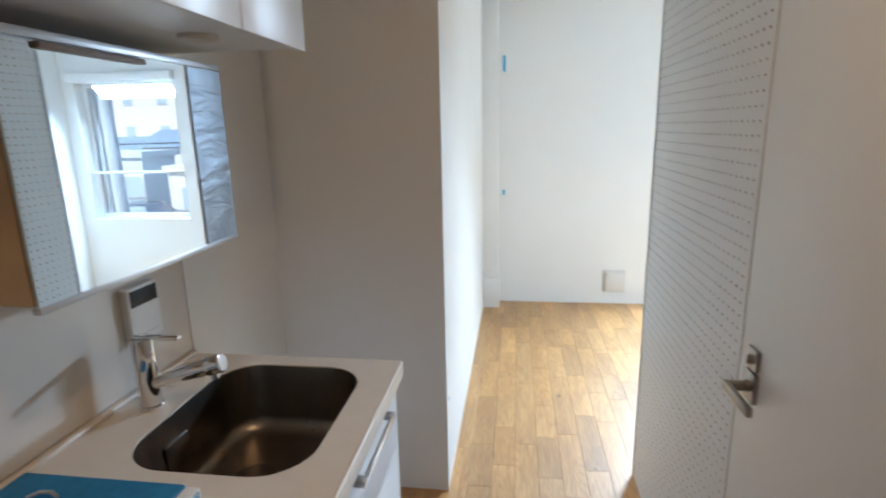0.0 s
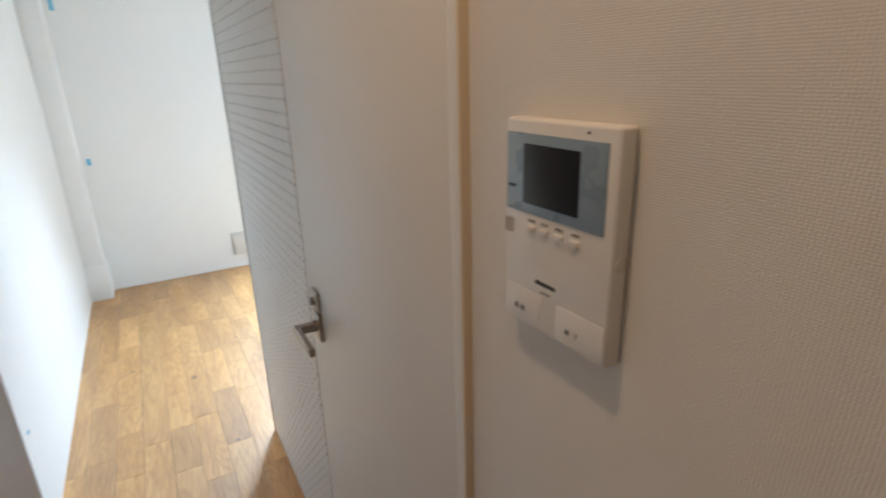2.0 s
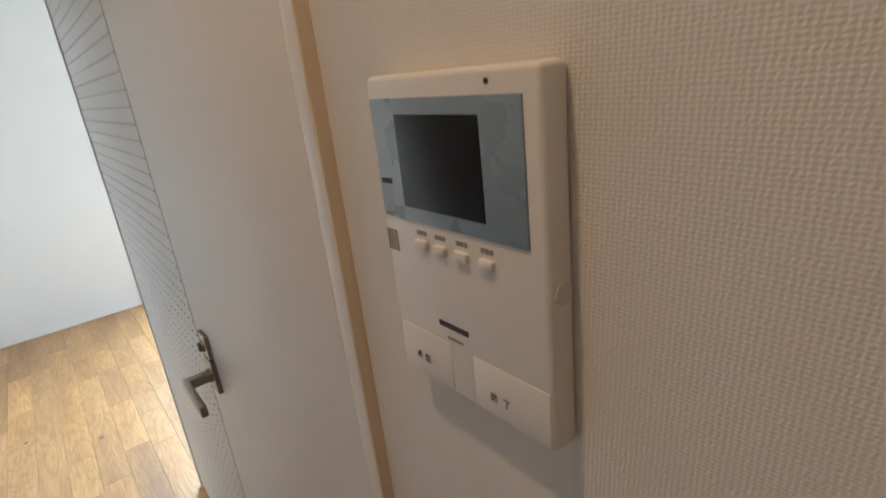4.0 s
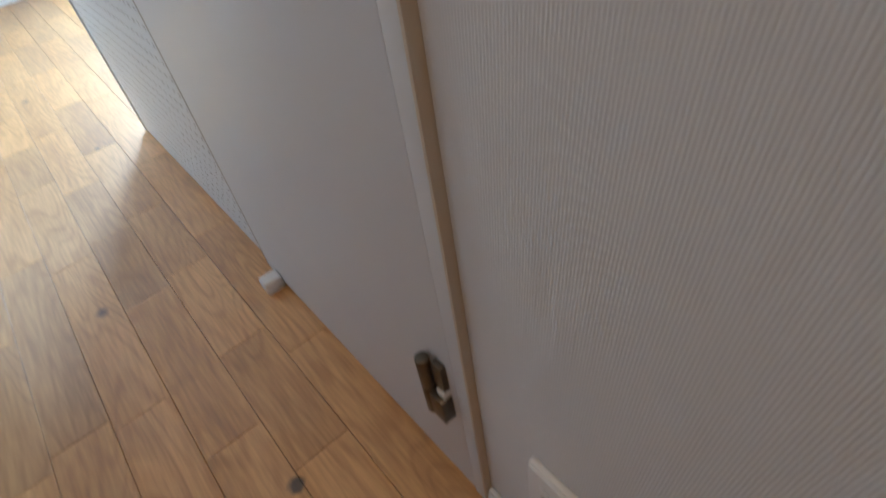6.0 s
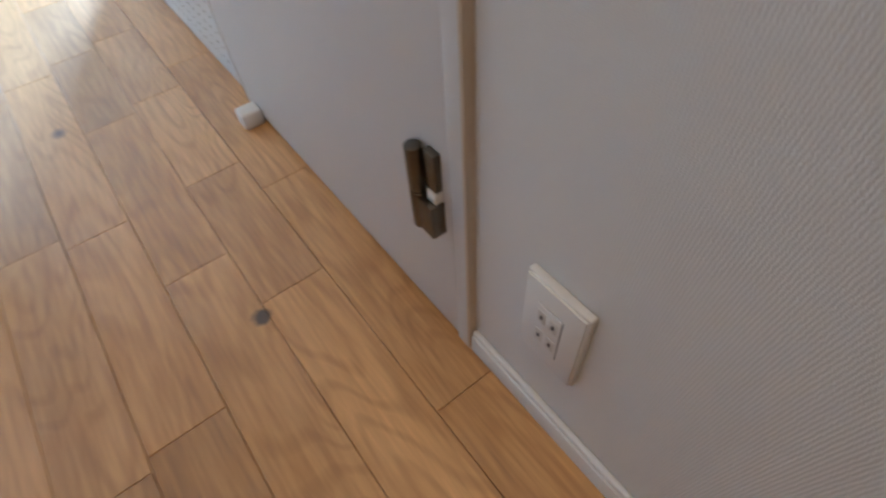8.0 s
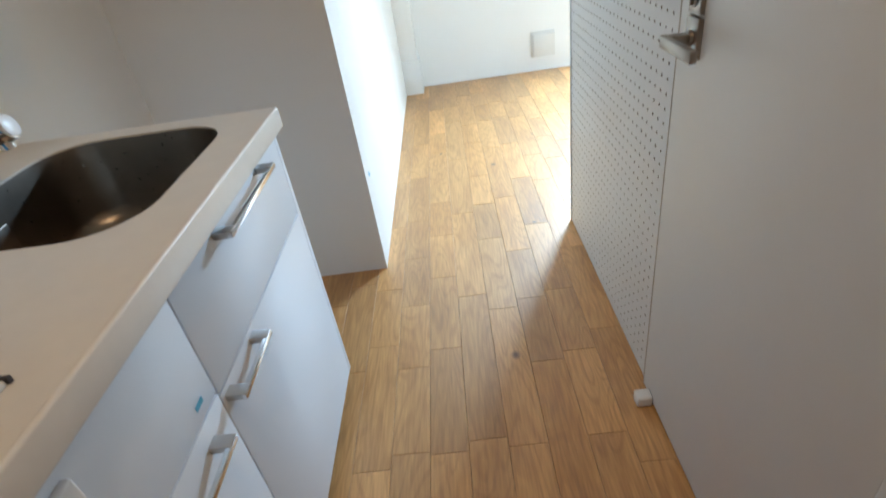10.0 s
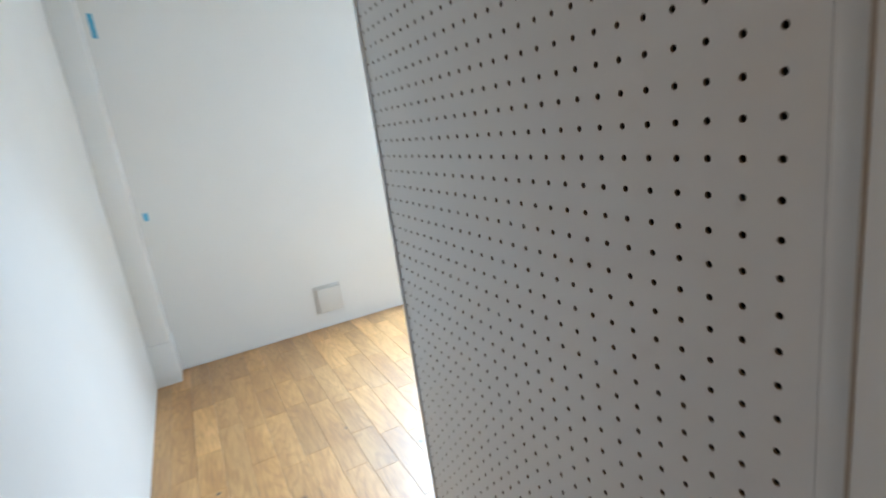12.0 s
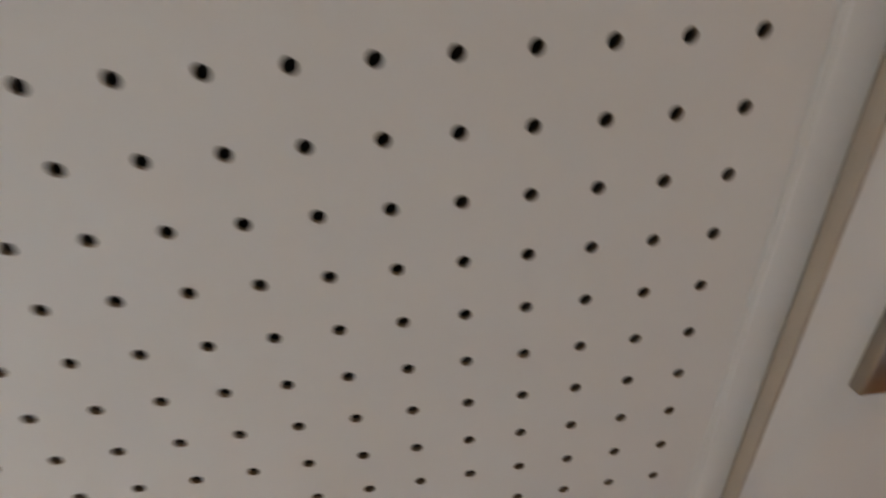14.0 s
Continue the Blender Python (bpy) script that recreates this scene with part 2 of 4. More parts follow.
M_CHROME = mat("chrome", (0.78, 0.79, 0.80), 0.09, metal=1.0, var=0.01)
M_BRONZE = mat("satin_nickel_bronze", (0.34, 0.30, 0.26), 0.33, metal=1.0, var=0.05, scale=40)
M_HINGE = mat("dark_bronze_hinge", (0.16, 0.14, 0.115), 0.36, metal=1.0, var=0.08, scale=40)
M_PLAST = mat("white_plastic", (0.80, 0.79, 0.77), 0.35, var=0.012, scale=12)
M_PLAST2 = mat("grey_white_plastic", (0.66, 0.64, 0.60), 0.38, var=0.012, scale=12)
M_BLUE = mat("grey_blue_bezel", (0.24, 0.33, 0.42), 0.28, var=0.02)
M_SCREEN = mat("black_screen", (0.012, 0.013, 0.016), 0.35, var=0.0, spec=0.25)
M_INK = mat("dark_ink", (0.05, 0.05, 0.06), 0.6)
M_INKGREY = mat("grey_ink", (0.30, 0.29, 0.28), 0.6)
M_WOOD = mat("pale_wood_side", (0.62, 0.43, 0.25), 0.45, var=0.08, scale=12)
M_TAPE = mat("blue_masking_tape", (0.11, 0.43, 0.62), 0.6, var=0.06, scale=60)
M_TEAL = mat("teal_cloth", (0.006, 0.175, 0.35), 0.7, var=0.15, scale=40, bump=0.4, bscale=300)
M_PAPERW = mat("white_paper", (0.82, 0.82, 0.80), 0.7, var=0.02)
M_GREEN = mat("switch_green", (0.50, 0.55, 0.22), 0.4)
M_GLASS = glass_mat("window_glass")
M_MIRROR = mirror_mat("mirror")
M_FILM = film_mat("crumpled_film")
M_CERAMIC = mat("toilet_ceramic", (0.82, 0.78, 0.72), 0.12, var=0.01)
M_OAK = oak("oak_plank")
M_SUBFLOOR = mat("dark_joint", (0.16, 0.085, 0.035), 0.8, var=0.1)
M_ASPHALT = mat("asphalt", (0.055, 0.056, 0.058), 0.9, var=0.15, scale=2, bump=0.5, bscale=40)
M_FACADE = mat("white_facade", (0.80, 0.80, 0.79), 0.8, var=0.05, scale=1.5, bump=0.3, bscale=20)
M_FACADE2 = mat("pale_blue_facade", (0.64, 0.74, 0.80), 0.8, var=0.06, scale=1.5, bump=0.3, bscale=20)
M_ROOF = mat("slate_roof", (0.22, 0.32, 0.44), 0.7, var=0.15, scale=5)
M_PANE = mat("window_pane_outside", (0.46, 0.58, 0.66), 0.08, var=0.05)
M_CARBLUE = mat("dark_car_paint", (0.05, 0.08, 0.14), 0.15, var=0.03)
M_TYRE = mat("tyre_rubber", (0.03, 0.03, 0.03), 0.8)
M_CABLE = mat("black_cable", (0.02, 0.02, 0.02), 0.6)


# ---- mesh helpers ----
def bm_box(x0, x1, y0, y1, z0, z1, bevel=0.0, seg=2):
    bm = bmesh.new()
    bmesh.ops.create_cube(bm, size=1.0)
    bmesh.ops.scale(bm, vec=(x1 - x0, y1 - y0, z1 - z0), verts=bm.verts)
    bmesh.ops.translate(bm, vec=((x0 + x1) / 2, (y0 + y1) / 2, (z0 + z1) / 2), verts=bm.verts)
    if bevel:
        bmesh.ops.bevel(bm, geom=bm.edges[:] + bm.verts[:], offset=bevel, segments=seg, profile=0.5, affect='EDGES')
    return bm


def bm_cyl(p0, p1, r0, r1=None, seg=24, bevel=0.0):
    bm = bmesh.new()
    p0, p1 = Vector(p0), Vector(p1)
    d = p1 - p0
    bmesh.ops.create_cone(bm, cap_ends=True, segments=seg, radius1=r0, radius2=r0 if r1 is None else r1, depth=d.length)
    if bevel:
        ring = [e for e in bm.edges if all(abs(abs(v.co.z) - d.length / 2) < 1e-6 for v in e.verts)]
        bmesh.ops.bevel(bm, geom=ring, offset=bevel, segments=2, profile=0.5, affect='EDGES')
    bmesh.ops.transform(bm, matrix=Matrix.Translation((p0 + p1) / 2) @ d.to_track_quat('Z', 'Y').to_matrix().to_4x4(), verts=bm.verts)
    return bm


def merge(*bms):
    out = bmesh.new()
    for b in bms:
        me = bpy.data.meshes.new("tmp")
        b.to_mesh(me)
        b.free()
        out.from_mesh(me)
        bpy.data.meshes.remove(me)
    return out


def smooth(me, angle=35):
    areas = sorted(p.area for p in me.polygons)
    broad = 4 * areas[len(areas) // 2]
    for p in me.polygons:
        p.use_smooth = not (p.area > broad and max(abs(c) for c in p.normal) > 0.9999)
    me.set_sharp_from_angle(angle=radians(angle))


def part(name, bm, material, parent=None, label=""):
    me = bpy.data.meshes.new(name)
    bm.to_mesh(me)
    bm.free()
    me.materials.append(material)
    smooth(me)
    ob = new(name, me)
    if parent is not None:
        ob.parent = parent
    if label:
        ob["label"] = label
    return ob


def empty(name, at=(0, 0, 0)):
    ob = new(name)
    ob.location = at
    ob.empty_display_size = 0.05
    return ob


def under(ob, root):
    """Keep a part where it was modelled, in world metres, under a root that stands elsewhere."""
    ob.matrix_parent_inverse = Matrix.Translation(root.location).inverted()
    return ob


def struct(name, bm, material, label="", category="wall"):
    return tagged(part(name, bm, material), label, category, kind="structure")


def bm_sheet_hole(x0, x1, y0, y1, z0, z1, hx0, hx1, hz0, hz1):
    """A slab in the xz plane with one rectangular opening through it."""
    return merge(bm_box(x0, hx0, y0, y1, z0, z1), bm_box(hx1, x1, y0, y1, z0, z1),
                 bm_box(hx0, hx1, y0, y1, z0, hz0), bm_box(hx0, hx1, y0, y1, hz1, z1))


# ---- the plan ----
CEIL = 2.40
XL = -1.415          # kitchen back wall
XB = -0.768          # side of the boxed-in closet past the kitchen
YE = -0.191          # end wall of the kitchen niche
YF = 2.262            # far wall
XR = 2.00            # window room, side wall
YB = -3.6            # wall behind the walker
P, PY, PZ = 0.03071, -0.8536, 1.0291   # hole pitch, last column, one row
W0, W1, WZ0, WZ1 = 0.935, 1.87, 0.710, 1.905   # window opening

# ---- structure ----
struct("floor", bm_box(XL - 0.1, XR + 0.1, YB - 0.1, YF + 0.1, -0.12, -0.013), M_SUBFLOOR, "oak plank floor, warm honey tone with open joints", "floor")
struct("ceiling", bm_box(XL - 0.1, XR + 0.1, YB - 0.1, YF + 0.1, CEIL, CEIL + 0.1), M_CEIL, "plain white papered ceiling", "ceiling")
struct("wall_west", bm_box(XL - 0.1, XL, YB, YE, -0.012, CEIL), M_WALL, "white papered wall behind the kitchen units")
struct("wall_closet", bm_box(XL - 0.1, XB, YE, YF, -0.012, CEIL), M_WALL, "white papered boxed-out wall beside the kitchen niche")
struct("wall_north", bm_sheet_hole(XB, XR + 0.1, YF, YF + 0.16, -0.012, CEIL, W0, W1, WZ0, WZ1), M_WALL, "white papered wall with a window opening")
struct("wall_east", bm_box(XR, XR + 0.1, -0.1, YF, -0.012, CEIL), M_WALL, "white papered side wall of the window room")
struct("wall_south", bm_box(XL - 0.1, 0.1, YB - 0.1, YB, -0.012, CEIL), M_WALL, "plain white wall at the end of the kitchen")
# solid block, coloured black so the holes above it look unlit
struct("wall_partition", bm_box(0.012, 0.1, -0.884, -0.1, -0.012, CEIL), M_DARK, "partition behind the perforated board, blackened for the shade in its holes")
struct("wall_return", bm_box(0.006, XR, -0.1, -0.004, -0.012, CEIL), M_WALL, "white papered partition facing the window room")
struct("wall_entry", bm_box(-0.001, 0.1, YB, -1.5905, -0.012, CEIL), M_PAPER, "cream woven-texture wallpaper beside the door")
struct("wall_over_door", bm_box(-0.001, 0.1, -1.5905, -0.884, 2.06, CEIL), M_PAPER, "cream woven-texture wallpaper over the door")
struct("pilaster", merge(bm_box(XB, -0.648, 2.10, YF, 0.240, CEIL, 0.003), bm_box(XB, -0.636, 2.085, YF, -0.012, 0.245, 0.003)), M_WALL,
       "white boxed pipe column with a thicker foot in the corner", "column")
struct("toilet_room_walls", merge(bm_box(1.45, 1.55, -1.64, -0.1, -0.012, CEIL), bm_box(0.1, 1.55, -1.74, -1.64, -0.012, CEIL)), M_WALL,
       "white walls of the toilet room behind the door")

# skirting along the entry wall
struct("baseboard", merge(bm_box(-0.0105, -0.0012, YB, -1.5915, 0.0, 0.034, 0.0012), bm_box(-0.0088, -0.0012, YB, -1.5915, 0.0345, 0.046, 0.003, 3)), M_TRIM, "low white baseboard on the oak floor", "baseboard")
struct("baseboard_far", bm_box(-0.634, XR, YF - 0.006, YF - 0.0005, 0.0, 0.012, 0.001), M_TRIM, "thin white floor trim", "baseboard")

# ---- perforated board: real holes ----
def perforated_board():
    x0, x1 = 0.0, 0.003
    ya, yb, za, zb = -0.8835, -0.0155, 0.004, CEIL - 0.004
    cols = [PY + P * c for c in range(28)]
    kmin, kmax = math.ceil((0.022 - PZ) / P), math.floor((zb - 0.02 - PZ) / P)
    rows = [PZ + P * k for k in range(kmin, kmax + 1)]
    r, n = 0.0033, 12
    ys = [ya] + [(a + b) / 2 for a, b in zip(cols, cols[1:])] + [yb]
    zs = [za] + [(a + b) / 2 for a, b in zip(rows, rows[1:])] + [zb]
    verts, faces = [], []
    corner = {}
    for i, y in enumerate(ys):
        for j, z in enumerate(zs):
            corner[i, j] = len(verts)
            verts.append((x0, y, z))
    for i, cy in enumerate(cols):
        for j, cz in enumerate(rows):
            s = len(verts)
            for x in (x0, x1):
                for k in range(n):
                    a = 2 * math.pi * (k + 0.5) / n
                    verts.append((x, cy + r * math.cos(a), cz + r * math.sin(a)))
            q = n // 4
            cs = [corner[i + 1, j + 1], corner[i, j + 1], corner[i, j], corner[i + 1, j]]
            for side in range(4):
                for k in range(q - 1):
                    a, b = s + side * q + k, s + side * q + k + 1
                    faces.append((cs[side], b, a))
                nx = (side + 1) % 4
                a, b = s + side * q + q - 1, s + (nx * q)
                faces.append((cs[side], cs[nx], b, a))
            for k in range(n):
                a, b = s + k, s + (k + 1) % n
                faces.append((a, b, b + n, a + n))
    me = bpy.data.meshes.new("perforated_board")
    me.from_pydata(verts, [], faces)
    me.materials.append(M_BOARD)
    me.materials.append(M_HARDBOARD)
    me.update()
    per = len(faces) // (len(cols) * len(rows))
    me.polygons.foreach_set("material_index", [1 if k % per >= per - n else 0 for k in range(len(faces))])
    bm = bmesh.new()
    bm.from_mesh(me)
    bmesh.ops.recalc_face_normals(bm, faces=bm.faces)
    bm.to_mesh(me)
    bm.free()
    ob = new("perforated_board", me)
    return tagged(ob, "white perforated pegboard panel with rows of round holes, floor to ceiling", "pegboard")


perforated_board()
struct("corner_trim", merge(bm_box(-0.004, 0.008, -0.0155, -0.010, 0.0, CEIL), bm_box(-0.002, 0.010, -0.010, 0.0, 0.0, CEIL, 0.001)), M_ALU,
       "slim grey aluminium corner profile on the pegboard edge", "trim")

# ---- door and casing ----
struct("door_casing_latch", merge(bm_box(-0.002, 0.1, -0.9090, -0.8868, 0.0, 2.06, 0.001), bm_box(-0.0010, 0.1, -0.8870, -0.8840, 0.0, 2.06, 0.0008)), M_TRIM, "slim white door jamb beside the pegboard", "jamb")
struct("door_casing_hinge", bm_box(-0.0115, 0.1, -1.5860, -1.5666, 0.0, 2.06, 0.0004), M_DOOR, "white upright door casing beside the wallpaper", "jamb")
# separate strip so the side facing the wallpaper can carry its shade as colour
struct("door_casing_edge", bm_box(-0.0118, 0.1, -1.5900, -1.5862, 0.0, 2.06, 0.0008), M_CASING, "side of the upright door casing, beige with its warm shade coloured in", "jamb")
struct("door_casing_head", bm_box(-0.006, 0.1, -1.5675, -0.9090, 2.03, 2.0595, 0.001), M_TRIM, "white door head", "jamb")

door = tagged(empty("door_1", (0.016, -1.5660, 0.0)), "closed flush white door with bronze lever handle", "door", kind="structure")


def on(root, name, bm, m, label=""):
    return under(part(name, bm, m, root, label), root)


leaf = on(door, "door_leaf", bm_box(-0.0115, 0.024, -1.5660, -0.9125, 0.012, 2.027, 0.0012), M_DOOR)
# added strip that draws the shaded latch edge as a dark line
on(door, "edge_band", bm_box(-0.0122, 0.023, -0.9122, -0.9098, 0.012, 2.027, 0.0004), M_EDGE, "added brown-grey strip for the raw door edge in shade")
DX = -0.0130
on(door, "lock_plate", bm_box(DX - 0.006, DX + 0.003, -1.0035, -0.9575, 0.958, 1.003, 0.0015), M_BRONZE, "square bronze thumb-turn plate")
on(door, "thumb_turn", merge(bm_cyl((DX - 0.005, -0.9805, 0.980), (DX - 0.009, -0.9805, 0.980), 0.011, seg=20, bevel=0.001), bm_box(DX - 0.015, DX - 0.009, -0.9825, -0.9785, 0.971, 0.989, 0.001)), M_BRONZE)
on(door, "rose_plate", bm_box(DX - 0.007, DX + 0.003, -1.0055, -0.9565, 0.888, 0.953, 0.0015), M_BRONZE, "square bronze handle rose")
on(door, "lever_handle", merge(bm_cyl((DX - 0.005, -0.9815, 0.920), (DX - 0.014, -0.9815, 0.920), 0.013, seg=20), bm_box(-0.0665, DX - 0.012, -0.9905, -0.9725, 0.911, 0.929, 0.002),
                              bm_box(-0.069, -0.057, -1.0965, -0.9725, 0.910, 0.930, 0.0025)), M_BRONZE, "angular satin bronze lever")


def hinge(z):
    """Lift-off hinge: two stacked knuckles, an upper and a lower leaf, a white cap between the leaves."""
    x, y = -0.0215, -1.5270
    h = on(door, "hinge", merge(bm_cyl((x, y, z), (x, y, z + 0.050), 0.0085, seg=20, bevel=0.001),
                                bm_cyl((x, y, z + 0.0515), (x, y, z + 0.106), 0.0085, seg=20, bevel=0.001)), M_HINGE, "dark bronze pivot hinge")
    part("hinge_leaf", bm_box(x - 0.006, DX + 0.002, y - 0.0290, y - 0.0062, z + 0.002, z + 0.047, 0.001), M_HINGE, h)
    part("hinge_leaf", bm_box(x + 0.002, DX + 0.002, y - 0.0280, y - 0.0115, z + 0.062, z + 0.108, 0.001), M_HINGE, h)
    part("screw_cap", bm_box(x, DX + 0.002, y - 0.0285, y - 0.015, z + 0.048, z + 0.061, 0.001), M_PLAST, h, "white screw cap")


hinge(0.206)
hinge(1.72)

ds = tagged(empty("door_stop", (-0.03, -0.969, 0)), "small white plastic door stop on the oak floor", "door stop")
on(ds, "stop_block", bm_box(-0.052, -0.012, -0.986, -0.95, 0.0, 0.034, 0.006, 3), M_PLAST)
on(ds, "rubber_pad", bm_box(-0.012, -0.006, -0.983, -0.953, 0.004, 0.030, 0.001), M_INK, "black rubber pad")

# ---- wall fittings ----
ic = tagged(empty("video_intercom", (0, -1.7362, 1.3199)), "white wall-mounted video intercom with grey-blue screen bezel", "intercom")
on(ic, "case", bm_box(-0.018, -0.0012, -1.798, -1.6745, 1.2305, 1.4082, 0.003, 3), M_PLAST)
bez = on(ic, "bezel", bm_box(-0.0190, -0.0175, -1.7889, -1.6771, 1.3322, 1.397, 0.0005), M_BLUE, "grey-blue screen surround")
part("screen", bm_box(-0.0196, -0.0186, -1.7634, -1.6995, 1.3403, 1.389, 0.0004), M_SCREEN, bez, "switched-off black screen")
for y in (-1.7102, -1.7261, -1.7432, -1.7613):
    on(ic, "button", bm_box(-0.0208, -0.0175, y - 0.0050, y + 0.0050, 1.3172, 1.3226, 0.0012), M_PLAST)
    for k in range(3):
        on(ic, "caption_bar", bm_box(-0.0184, -0.0178, y - 0.0042 + k * 0.003, y - 0.0020 + k * 0.003, 1.3251, 1.3276), M_INKGREY)
for i in range(5):
    on(ic, "speaker_slot", bm_box(-0.0184, -0.0178, -1.6857 + i * 0.0023, -1.6850 + i * 0.0023, 1.3108, 1.3237), M_INKGREY)
on(ic, "brand_bar", bm_box(-0.0184, -0.0178, -1.7416, -1.7171, 1.2736, 1.2769), M_INK)
on(ic, "model_bar", bm_box(-0.0184, -0.0178, -1.7362, -1.7235, 1.2669, 1.2685), M_INKGREY)
on(ic, "indicator_bar", bm_box(-0.0194, -0.0188, -1.6894, -1.6798, 1.3515, 1.3542), M_INK)
on(ic, "talk_key", bm_box(-0.0184, -0.0175, -1.7245, -1.6777, 1.2332, 1.2637, 0.0003), M_PLAST, "large talk key")
on(ic, "end_key", bm_box(-0.0184, -0.0175, -1.7959, -1.7437, 1.2332, 1.2637, 0.0003), M_PLAST, "large end key")
on(ic, "microphone_hole", bm_cyl((-0.0186, -1.7692, 1.4024), (-0.0176, -1.7692, 1.4024), 0.0012, seg=12), M_INK)
on(ic, "volume_wheel", bm_cyl((-0.009, -1.7975, 1.3124), (-0.009, -1.7991, 1.3124), 0.0055, seg=20), M_PLAST2)


def glyph(strokes, y, z, s, root, x=-0.0187):
    """A printed character from short strokes on a unit square; y runs to the reader's right as -y."""
    bms = []
    for a, b, c, d in strokes:
        p0, p1 = Vector((x, y - a * s, z + b * s)), Vector((x, y - c * s, z + d * s))
        dv = (p1 - p0)
        n = Vector((0, -dv.z, dv.y)).normalized() * s * 0.055
        bm = bmesh.new()
        vs = [bm.verts.new(v) for v in (p0 - n, p1 - n, p1 + n, p0 + n)]
        bm.faces.new(vs)
        bms.append(bm)
    return on(root, "printed_character", merge(*bms), M_INK)


TALK1 = ((0.1, 0.9, 0.25, 0.8), (0.05, 0.6, 0.22, 0.6), (0.22, 0.6, 0.18, 0.2), (0.05, 0.1, 0.2, 0.2), (0.2, 0.15, 1.0, 0.05), (0.4, 0.95, 0.9, 0.95), (0.4, 0.75, 0.4, 0.2), (0.4, 0.75, 0.9, 0.75), (0.9, 0.75, 0.9, 0.2), (0.4, 0.57, 0.9, 0.57), (0.4, 0.4, 0.9, 0.4), (0.65, 0.9, 0.65, 0.2))
TALK2 = ((0.05, 0.9, 0.4, 0.9), (0.0, 0.75, 0.45, 0.75), (0.05, 0.6, 0.4, 0.6), (0.05, 0.47, 0.4, 0.47), (0.05, 0.3, 0.4, 0.3), (0.05, 0.3, 0.05, 0.02), (0.4, 0.3, 0.4, 0.02), (0.05, 0.02, 0.4, 0.02), (0.55, 0.85, 0.95, 0.95), (0.5, 0.62, 1.0, 0.62), (0.75, 0.9, 0.75, 0.4), (0.58, 0.4, 0.95, 0.4), (0.58, 0.4, 0.58, 0.02), (0.95, 0.4, 0.95, 0.02), (0.58, 0.02, 0.95, 0.02))
END1 = ((0.25, 1.0, 0.1, 0.75), (0.1, 0.75, 0.35, 0.75), (0.38, 0.8, 0.1, 0.45), (0.05, 0.45, 0.42, 0.48), (0.25, 0.45, 0.25, 0.0), (0.1, 0.3, 0.05, 0.1), (0.38, 0.3, 0.43, 0.12), (0.65, 1.0, 0.5, 0.65), (0.6, 0.85, 0.95, 0.85), (0.9, 0.85, 0.5, 0.4), (0.62, 0.75, 1.0, 0.42), (0.68, 0.35, 0.8, 0.25), (0.6, 0.15, 0.82, 0.02))
END2 = ((0.1, 0.9, 0.85, 0.9), (0.85, 0.9, 0.5, 0.6), (0.5, 0.6, 0.5, 0.08), (0.5, 0.08, 0.35, 0.05))
glyph(TALK1, -1.6905, 1.2428, 0.0052, ic)
glyph(TALK2, -1.699, 1.2428, 0.0052, ic)
glyph(END1, -1.7554, 1.2418, 0.0056, ic)
glyph(END2, -1.7645, 1.2418, 0.0056, ic)


def plate_unit(name, label, cat, y0, y1, z0, z1):
    root = tagged(empty(name, (0, (y0 + y1) / 2, (z0 + z1) / 2)), label, cat)
    on(root, "cover_plate", bm_box(-0.010, -0.0012, y0, y1, z0, z1, 0.0025, 3), M_PLAST)
    return root


sw = plate_unit("light_switch", "white double rocker light switch with a green locator mark", "switch", -1.752, -1.688, 0.886, 1.004)
on(sw, "inner_frame", bm_box(-0.0112, -0.0095, -1.7408, -1.7000, 0.897, 0.996, 0.0006), M_PLAST2)
on(sw, "rocker", bm_box(-0.0150, -0.0100, -1.7377, -1.7120, 0.901, 0.992, 0.001), M_PLAST, "wide rocker")
# solid ink strip: the gap's shade drawn as colour
on(sw, "rocker_edge", bm_box(-0.0135, -0.0088, -1.7403, -1.7388, 0.901, 0.992), M_INK, "dark strip for the shade in the gap along the rocker")
on(sw, "locator_mark", bm_box(-0.0154, -0.0145, -1.7276, -1.7174, 0.955, 0.960), M_GREEN, "pale green locator mark")

so = plate_unit("wall_socket", "white double wall socket low on the wallpaper", "socket", -1.739, -1.669, 0.147, 0.268)
on(so, "front_plate", bm_box(-0.0125, -0.0098, -1.7365, -1.6715, 0.1495, 0.2655, 0.0012), M_PLAST)
# grey backing peeps out beside the insert as a painted shadow line
on(so, "insert_gap", bm_box(-0.0128, -0.0120, -1.7170, -1.6880, 0.1740, 0.2400), M_INKGREY, "grey backing for the shade in the gap beside the insert")
on(so, "socket_insert", bm_box(-0.0136, -0.0122, -1.7155, -1.6880, 0.1742, 0.2398, 0.0006), M_PLAST)
for zc in (0.193, 0.2235):
    for dy in (-0.0068, 0.0068):
        on(so, "shutter", bm_box(-0.0142, -0.0130, -1.7015 + dy - 0.0048, -1.7015 + dy + 0.0048, zc - 0.0085, zc + 0.0085, 0.0006), M_PLAST2)
        on(so, "slot", bm_box(-0.0145, -0.0139, -1.7015 + dy - 0.0014, -1.7015 + dy + 0.0014, zc - 0.0030, zc + 0.0030), M_INK)

vent = tagged(empty("wall_vent", (0.297, YF, 0.19)), "square white vent cover low on the far wall", "vent")
on(vent, "frame", bm_box(0.208, 0.388, YF - 0.008, YF - 0.0005, 0.103, 0.287, 0.002), M_PLAST2)
on(vent, "cover", bm_box(0.224, 0.386, YF - 0.030, YF - 0.016, 0.106, 0.270, 0.004, 3), M_PLAST2)
on(vent, "stem", bm_box(0.28, 0.33, YF - 0.018, YF - 0.007, 0.16, 0.22), M_PLAST2)

